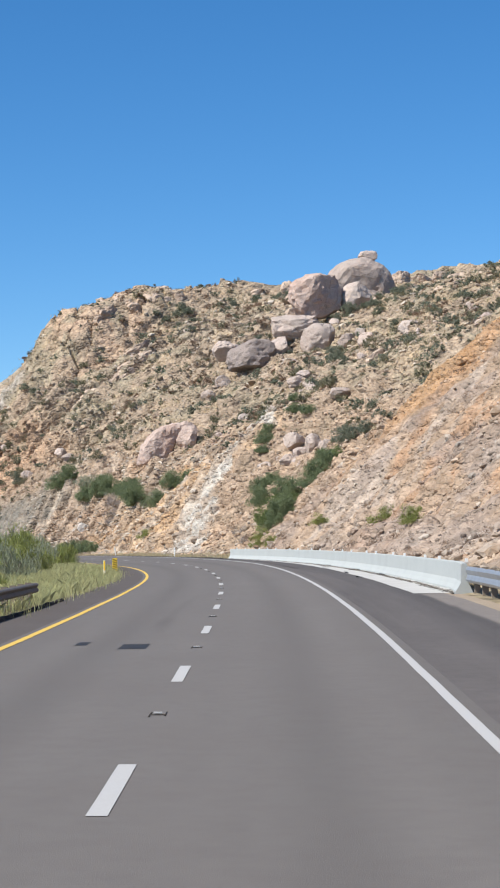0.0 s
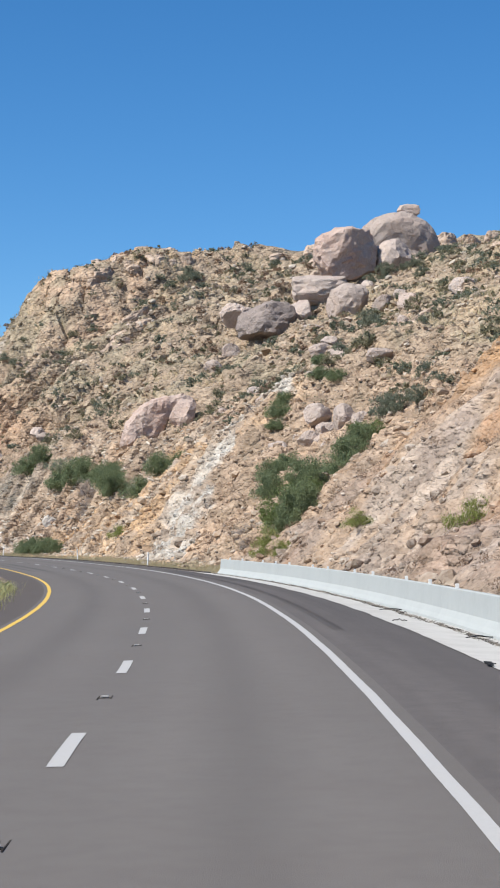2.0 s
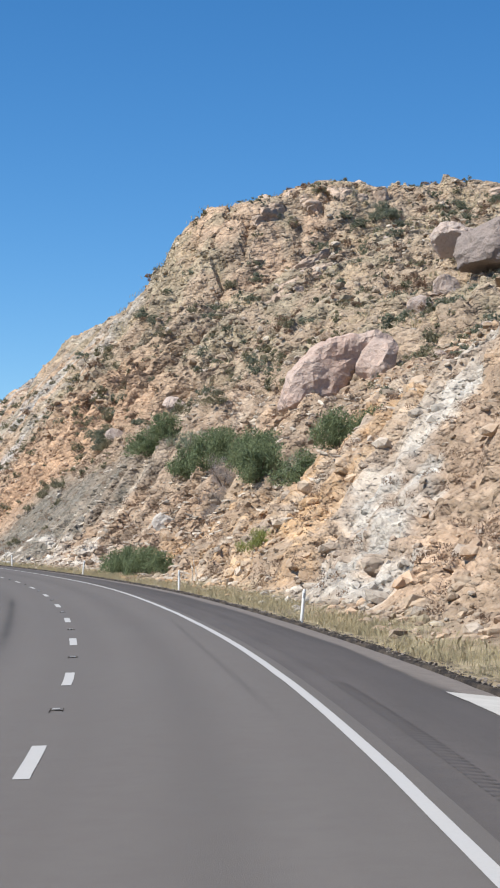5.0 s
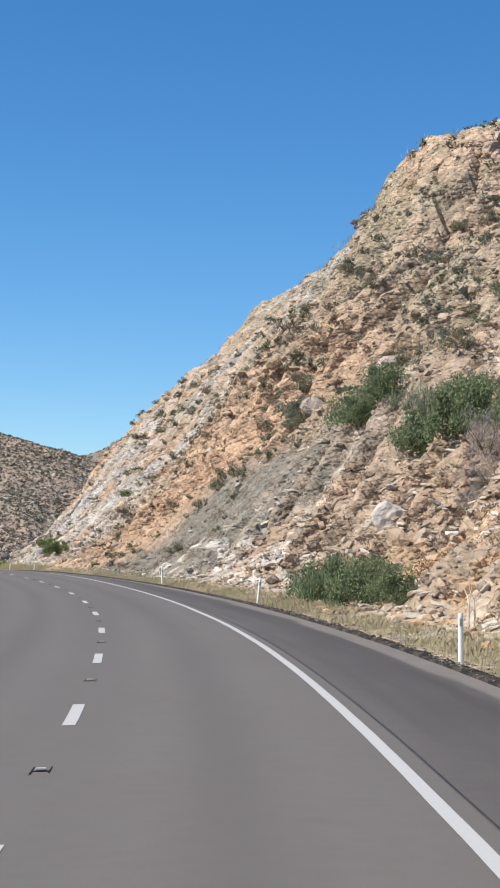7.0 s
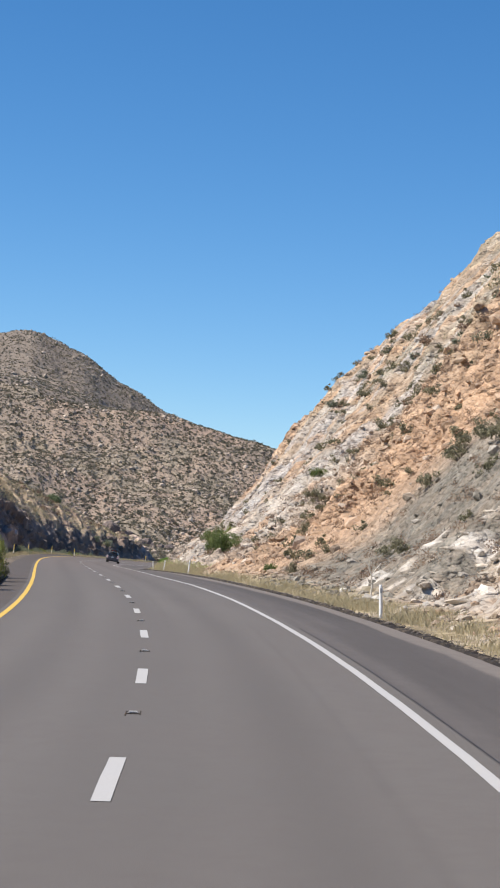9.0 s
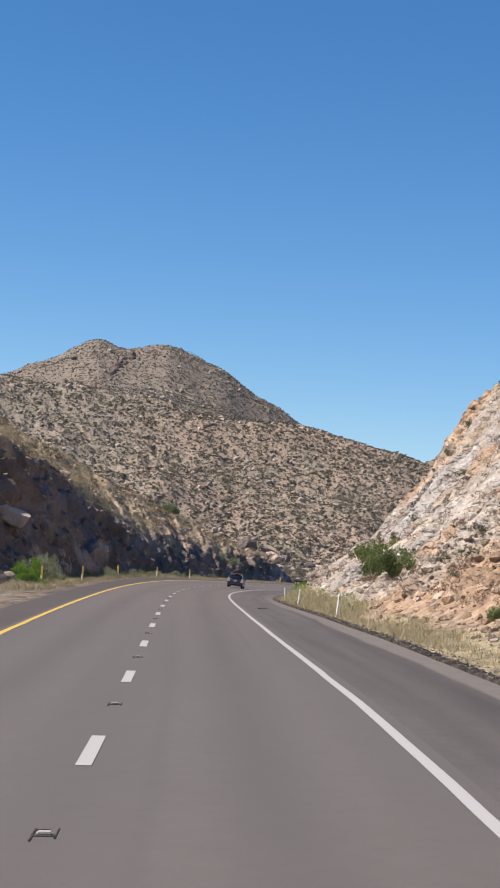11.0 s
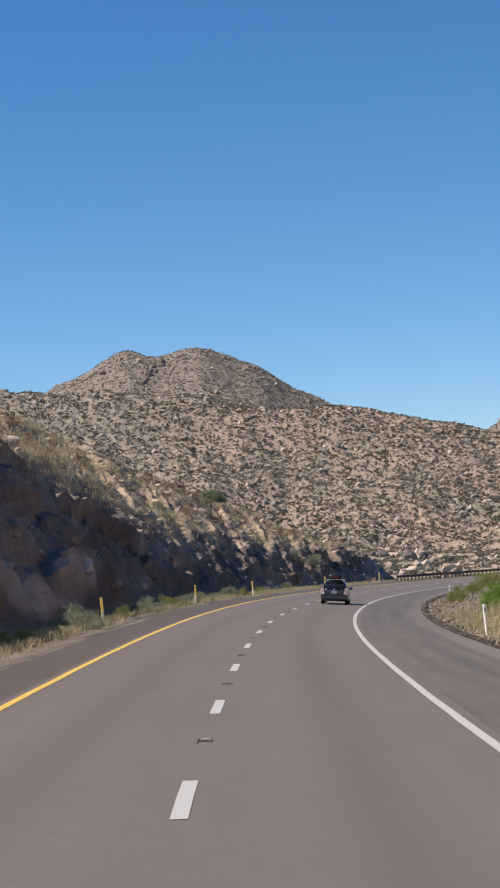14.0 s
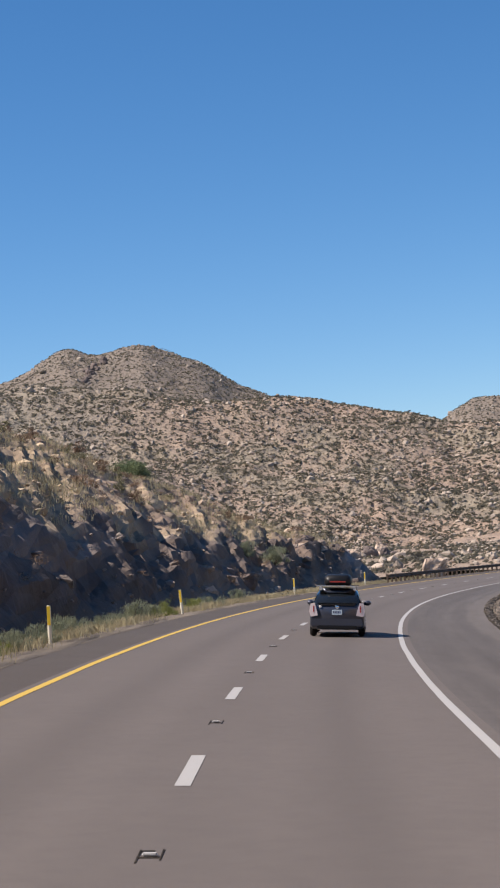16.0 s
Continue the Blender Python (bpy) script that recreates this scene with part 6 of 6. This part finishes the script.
set_bushes([(74, 9.6, 1.5), (82, 11.0, 1.9), (92, 10.2, 1.7), (98, 11.8, 2.0), (108, 11.0, 1.9), (116, 12, 2.1), (125, 11, 1.6), (86, 14, 2.2), (66, 11, 1.6), (148, 8.6, 1.4), (154, 9.4, 1.7), (160, 8.8, 1.5), (166, 9.8, 1.8), (172, 9.0, 1.5), (158, 11.5, 2.2), (150, 12.0, 2.3), (168, 12.5, 2.3), (140, 9.0, 1.4), (118, 13, 2.5), (126, 12, 2.3), (134, 11.5, 2.1), (112, 16.5, 2.9), (142, 10.5, 1.8), (128, 16, 2.6), (120, 19, 2.8), (104, 15, 2.4), (60, 14, 2.2), (300, 7.6, 1.2), (296, 8.4, 1.4), (304, 8.2, 1.3), (427, 8.4, 1.7), (431, 8.6, 1.4)], BRIGHT + SAGE, "yellow-green and sage brush on the grassy bank", "bank brush", on_left, 1.35)


def dry_branch(place, turn, height):
    """A bleached forked branch standing in the verge."""
    o = tagged(new("dead_branch"), "bleached forked dry branch standing in roadside grass", "branch")
    for name, pts in (("stem", ((0, 0, -0.1, 0.035), (0.03, 0.0, 0.35, 0.03), (0.0, 0.02, 0.7, 0.024))), ("fork", ((0.0, 0.02, 0.68, 0.022), (0.2, 0.0, 0.95, 0.016), (0.42, 0.03, 1.15, 0.008))), ("fork", ((0.0, 0.02, 0.68, 0.022), (-0.12, 0.03, 0.95, 0.016), (-0.16, 0.0, 1.3, 0.008))), ("fork", ((0.02, 0.0, 0.4, 0.02), (-0.2, 0.0, 0.6, 0.014), (-0.4, 0.0, 0.7, 0.007)))):
        rings = [[(x + w * math.cos(a), y + w * math.sin(a), z) for a in (0, 1.26, 2.51, 3.77, 5.03)] for x, y, z, w in pts]
        loft(name, [[(px * height, py * height, pz * height) for px, py, pz in ring] for ring in rings], BLEACHED, o)
    o.matrix_world = Matrix.LocRotScale(place, Euler((0, 0, turn)), None)
    return o


dry_branch(on_right(250, 10.5), 2.0, 1.0)
dry_branch(on_right(251.2, 10.9), 0.6, 1.2)
dry_branch(on_right(330, 10.4), 1.0, 1.2)
dry_branch(on_left(458.5, 9.2), 0.8, 1.1)


def blades(name, places, seed, mat, height, label, per=14, spread=0.25, width=0.02):
    """Grass tufts as one mesh of bent blades."""
    q = np.random.RandomState(seed)
    n = len(places) * per
    base = np.repeat(places, per, 0) + np.c_[q.normal(0, spread, (n, 2)), np.zeros(n)]
    a = q.uniform(0, 6.28, n)
    h = height * q.uniform(0.5, 1.25, n)
    lean = q.normal(0, 0.5, (n, 2)) * h[:, None]
    side = np.c_[np.cos(a), np.sin(a), np.zeros(n)] * width
    mid = base + np.c_[lean * 0.35, h * 0.6]
    tip = base + np.c_[lean, h]
    v = np.stack([base - side - np.array((0, 0, 0.08)), base + side - np.array((0, 0, 0.08)), mid + side * 0.7, tip, mid - side * 0.7], 1)
    f = np.arange(5 * n).reshape(n, 5)
    return tagged(sheet(name, v.reshape(-1, 3), f, mat), label, "grass", kind="stuff")


n = 7600
S = r.uniform(178, 620, n)
O = 8.15 + (1.5 + 0.9 * r.random_sample(n) + -0.6 * smooth01(S, 375, 395)) * r.random_sample(n) ** 0.9
keep = r.random_sample(n) < np.clip(0.6 + 1.4 * fbm(S / 6, O / 1.5, 3, 631), 0.1, 1) * np.where(S > 500, 0.1, np.where(S > 440, 0.4, 0.85))
blades("dry_grass", right_place(S[keep], O[keep]), 21, STRAW, 0.2, "dry golden grass along the curb", per=32, width=0.006, spread=0.4)
n = 600
S, O = r.uniform(396, 476, n), 8.3 + 1.9 * r.random_sample(n)
keep = r.random_sample(n) < np.clip(0.4 + 1.6 * fbm(S / 5, O / 1.5, 3, 635), 0, 1)
blades("green_grass", right_place(S[keep], O[keep]), 26, GRASS, 0.2, "yellow-green grass below the pale cut", per=30, width=0.007, spread=0.35)
n = 3800
S, O = r.uniform(405, 640, n), 6.4 + 2.4 * r.random_sample(n)
keep = r.random_sample(n) < np.clip(0.45 + 1.5 * fbm(S / 6, O / 1.5, 3, 641), 0.05, 1)
blades("dry_grass", left_place(S[keep], O[keep]), 22, STRAW, 0.3, "dry golden grass below the shaded cut", per=32, width=0.007, spread=0.35)
n = 5200
S, O = r.uniform(48, 150, n), 5.9 + 11 * r.random_sample(n) ** 1.3
blades("bank_grass", left_place(S, O), 23, GRASS, 0.42, "tall green and gold grass on the bank", per=22, width=0.008, spread=0.4)
n = 9500
S, O = r.uniform(420, 636, n), 12.0 + 14 * r.random_sample(n)
keep = r.random_sample(n) < np.clip(0.55 + 1.5 * fbm(S / 7, O / 3, 3, 651), 0.1, 1) * smooth01(O + 3.4 * smooth01(S, 490, 540), 15.4, 18)
S, O = S[keep], O[keep]
blades("crest_grass", left_place(S, O), 24, STRAW, 0.28, "dry golden grass on the crest of the cut", per=15, width=0.014, spread=0.35)
n = 4200
S, O = r.uniform(200, 440, n), 30 + 75 * r.random_sample(n)
keep = fbm(S / 8, O / 5, 3, 241) > 0.15
blades("slope_grass", right_place(S[keep], O[keep]), 25, STRAW, 0.5, "dry grass patches between the rocks", per=9, spread=0.5, width=0.05)


def tufts(name, places, sizes, seed, mat, label, per=75):
    """Small twiggy clumps as one mesh."""
    q = np.random.RandomState(seed)
    n = len(places) * per
    d = q.normal(0, 1, (n, 3))
    d /= np.linalg.norm(d, axis=1)[:, None]
    d[:, 2] = np.abs(d[:, 2])
    z = np.repeat(sizes, per)
    p = np.repeat(places, per, 0) + d * (z * q.uniform(0.4, 1.0, n))[:, None]
    w = np.clip(z * q.uniform(0.08, 0.15, n), 0.024, 0.06)
    blade = np.array([(-0.5, 0, -0.9), (0.5, 0, -0.8), (0.1, 0, 1.1)])
    v = np.einsum("nij,nkj->nki", turns(n, q, 3.1), blade[None] * w[:, None, None]) + p[:, None]
    return tagged(sheet(name, v.reshape(-1, 3), np.arange(3 * n).reshape(n, 3), mat), label, "scrub", kind="stuff")


n = 2100
S, O = r.uniform(72, 500, n), 11.2 + 30 * r.random_sample(n)
tufts("dry_scrub", right_place(S, O), r.uniform(0.2, 0.55, n), 41, TWIGS, "small brown dry tufts dotted over the cut")
n = 1500
S, O = r.uniform(190, 445, n), 28 + 75 * r.random_sample(n)
tufts("olive_scrub", right_place(S, O), r.uniform(0.25, 0.8, n), 42, LEAF_OLIVE, "small olive scrub dotted over the hillside")
n = 1100
S, O = r.uniform(120, 440, n), 10.8 + 24 * r.random_sample(n) ** 1.2
keep = r.random_sample(n) < np.clip(0.5 + 1.5 * fbm(S / 9, O / 5, 3, 645), 0.05, 1)
tufts("dry_scrub", right_place(S[keep], O[keep]), r.uniform(0.3, 0.75, keep.sum()), 45, TWIGS, "round brown tufts dotted over the cut", 110)
n = 520
S, O = r.uniform(374, 430, n), 11.5 + 28 * r.random_sample(n)
tufts("dry_scrub", right_place(S, O), r.uniform(0.22, 0.55, n), 44, TWIGS, "round brown tufts dotted over the orange cut")
n = 500
S, O = r.uniform(425, 640, n), 8.5 + 18 * r.random_sample(n)
tufts("dry_scrub", left_place(S, O), r.uniform(0.15, 0.5, n), 43, TWIGS, "small dry tufts on the shaded cut")


# ---- the car ahead ----
def car(place):
    c = tagged(new("car"), "slate grey hatchback with a black roof cargo box", "car")
    # stations from the tail (y = 0) to the nose: y, half width, sill, waist height
    rings = []
    for y, w, z0, z1 in ((0.0, 0.78, 0.40, 0.92), (0.06, 0.83, 0.30, 0.99), (0.25, 0.855, 0.26, 1.02), (0.9, 0.872, 0.20, 0.99), (2.0, 0.872, 0.18, 0.96), (3.1, 0.868, 0.18, 0.94), (3.75, 0.85, 0.2, 0.84), (4.2, 0.79, 0.22, 0.70), (4.42, 0.62, 0.28, 0.56)):
        m = (z0 + z1) / 2
        rings.append([(-w * 0.9, y, z0), (-w, y, z0 + 0.1), (-w * 1.0, y, m), (-w * 0.95, y, z1 - 0.05), (-w * 0.86, y, z1), (0, y, z1 + 0.03), (w * 0.86, y, z1), (w * 0.95, y, z1 - 0.05), (w, y, m), (w, y, z0 + 0.1), (w * 0.9, y, z0), (0, y, z0)])
    loft("body", rings, CAR_PAINT, c, smooth=True)
    rings = []
    for y, w0, w1, z0, z1 in ((0.12, 0.79, 0.70, 0.95, 1.04), (0.55, 0.80, 0.63, 0.97, 1.33), (1.15, 0.80, 0.61, 0.97, 1.46), (1.9, 0.80, 0.61, 0.95, 1.49), (2.6, 0.77, 0.56, 0.93, 1.40), (3.3, 0.74, 0.60, 0.90, 1.02), (3.5, 0.72, 0.66, 0.86, 0.93)):
        rings.append([(-w0, y, z0), (-w1 - 0.03, y, z1 - 0.07), (-w1 + 0.05, y, z1), (0, y, z1 + 0.025), (w1 - 0.05, y, z1), (w1 + 0.03, y, z1 - 0.07), (w0, y, z0)])
    loft("cabin_glass", rings, CAR_GLASS, c, smooth=True)
    b = bmesh.new()
    vs = []
    for y, w, z in ((0.52, 0.55, 1.345), (1.15, 0.57, 1.475), (1.9, 0.575, 1.505), (2.45, 0.55, 1.455)):
        vs.append([b.verts.new((x * w, y, z + 0.03 * (1 - x * x))) for x in (-1, -0.5, 0, 0.5, 1)])
    for r0, r1 in zip(vs[:-1], vs[1:]):
        for i in range(4):
            b.faces.new((r0[i], r0[i + 1], r1[i + 1], r1[i]))
    bmesh.ops.solidify(b, geom=b.faces[:], thickness=0.02)
    part("roof", b, CAR_PAINT, c, smooth=True)
    for x in (-1, 1):
        for name, pts in (("rear_pillar", ((0.20, 0.80, 1.0), (0.62, 0.655, 1.34), (0.86, 0.65, 1.38), (0.52, 0.81, 1.0))), ("middle_pillar", ((1.75, 0.785, 0.95), (1.78, 0.60, 1.44), (1.9, 0.60, 1.44), (1.9, 0.785, 0.95))), ("front_pillar", ((3.2, 0.76, 0.92), (2.5, 0.585, 1.38), (2.62, 0.57, 1.38), (3.36, 0.74, 0.92)))):
            b = bmesh.new()
            f = b.faces.new([b.verts.new((x * w, y, z)) for y, w, z in pts])
            bmesh.ops.solidify(b, geom=[f], thickness=0.02)
            part(name, b, CAR_PAINT, c)
    b = bmesh.new()
    box(b, -0.60, 0.60, 0.02, 0.30, 1.035, 1.075, 0.015)
    part("spoiler", b, CAR_BLACK, c, "black spoiler across the tailgate")
    b = bmesh.new()
    box(b, -0.56, 0.56, -0.012, 0.03, 0.99, 1.03, 0.008)
    part("lower_rear_window", b, CAR_GLASS, c)
    b = bmesh.new()
    box(b, -0.80, 0.80, -0.014, 0.2, 0.34, 0.60, 0.02)
    bumper = part("rear_bumper", b, CAR_PAINT, c)
    b = bmesh.new()
    box(b, -0.62, 0.62, -0.04, 0.1, 0.26, 0.37, 0.02)
    part("diffuser", b, CAR_BLACK, bumper, "black lower valance")
    for x in (-1, 1):
        b = bmesh.new()
        pts = [(0.60, 0.68), (0.82, 0.64), (0.87, 0.80), (0.83, 1.04), (0.70, 1.07), (0.645, 0.88)]
        f = b.faces.new([b.verts.new((x * px, -0.028 + 0.06 * (px - 0.6), pz)) for px, pz in pts])
        e = bmesh.ops.extrude_face_region(b, geom=[f])
        bmesh.ops.translate(b, verts=[v for v in e["geom"] if isinstance(v, bmesh.types.BMVert)], vec=(0, 0.14, 0))
        bmesh.ops.recalc_face_normals(b, faces=b.faces)
        lampy = part("tail_lamp", b, LENS_CLEAR, c, "pale tall tail lamp")
        b = bmesh.new()
        box(b, x * 0.73 - 0.018, x * 0.73 + 0.018, -0.03, 0.03, 0.78, 0.98, 0.006)
        part("brake_lens", b, LENS_RED, lampy, "red lens")
        b = bmesh.new()
        bmesh.ops.create_icosphere(b, subdivisions=3, radius=1, matrix=Matrix.LocRotScale((x * 0.93, 2.85, 1.0), None, (0.12, 0.09, 0.085)))
        box(b, min(x * 0.8, x * 0.9), max(x * 0.8, x * 0.9), 2.83, 2.9, 0.93, 0.98)
        part("door_mirror", b, CAR_PAINT, c, smooth=True)
    b = bmesh.new()
    box(b, -0.16, 0.16, -0.03, 0.0, 0.70, 0.86, 0.004)
    plate = part("number_plate", b, PLATE, c, "pale blue number plate")
    for k in range(5):
        b = bmesh.new()
        box(b, -0.12 + 0.05 * k, -0.09 + 0.05 * k, -0.033, -0.0305, 0.75, 0.82)
        part("plate_bar", b, PLATE_BAR, plate)
    b = bmesh.new()
    bmesh.ops.create_uvsphere(b, u_segments=16, v_segments=8, radius=1, matrix=Matrix.LocRotScale((0, -0.005, 0.945), None, (0.075, 0.015, 0.05)))
    part("badge", b, CHROME, c, smooth=True)
    b = bmesh.new()
    bmesh.ops.create_uvsphere(b, u_segments=14, v_segments=8, radius=1, matrix=Matrix.LocRotScale((-0.52, -0.005, 0.955), None, (0.045, 0.01, 0.045)))
    part("sticker", b, WHITE_PLASTIC, c, "round pale sticker")
    for x in (-0.76, 0.76):
        for y in (0.85, 3.55):
            b = bmesh.new()
            r0 = bmesh.ops.create_cone(b, cap_ends=True, segments=28, radius1=0.315, radius2=0.315, depth=0.2, matrix=Matrix.LocRotScale((x, y, 0.315), Euler((0, radians(90), 0)), None))
            bmesh.ops.bevel(b, geom=[e for e in b.edges if abs((e.verts[0].co - e.verts[1].co).x) < 0.01], offset=0.035, segments=2, affect="EDGES")
            tyre = part("wheel", b, TYRE, c, smooth=True)
            b = bmesh.new()
            xo = x + (0.101 if x > 0 else -0.101)
            bmesh.ops.create_cone(b, cap_ends=True, segments=24, radius1=0.2, radius2=0.19, depth=0.02, matrix=Matrix.LocRotScale((xo, y, 0.315), Euler((0, radians(90), 0)), None))
            part("rim", b, RIM, tyre)
    for y in (0.95, 1.85):
        b = bmesh.new()
        box(b, -0.66, 0.66, y - 0.03, y + 0.03, 1.565, 1.60, 0.01)
        for x in (-0.54, 0.54):
            box(b, x - 0.05, x + 0.05, y - 0.04, y + 0.04, 1.44, 1.575, 0.01)
        part("roof_bar", b, CAR_BLACK if y > 1 else CHROME, c)
    rings = []
    for y, w, z0, z1 in ((0.62, 0.28, 1.66, 1.80), (0.68, 0.40, 1.62, 1.90), (1.0, 0.44, 1.61, 1.95), (1.8, 0.44, 1.61, 1.95), (2.3, 0.36, 1.61, 1.86), (2.5, 0.2, 1.63, 1.72)):
        rings.append([(-w * 0.92, y, z0), (-w, y, z0 + 0.08), (-w * 0.95, y, z1 - 0.07), (-w * 0.75, y, z1), (w * 0.75, y, z1), (w * 0.95, y, z1 - 0.07), (w, y, z0 + 0.08), (w * 0.92, y, z0)])
    cargo = loft("cargo_box", rings, CAR_BLACK, c, smooth=True, label="glossy black roof cargo box")
    b = bmesh.new()
    box(b, -0.25, 0.25, 0.612, 0.63, 1.70, 1.74, 0.004)
    part("box_badge", b, LENS_RED, cargo, "dull red badge")
    c.matrix_world = place
    return c


tilt = float(np.interp(514, LINE_S, TILT))
place = road_pose(516.0, 1.62, 0.0) @ Matrix.Rotation(-math.atan(tilt), 4, "Y")
car(place)
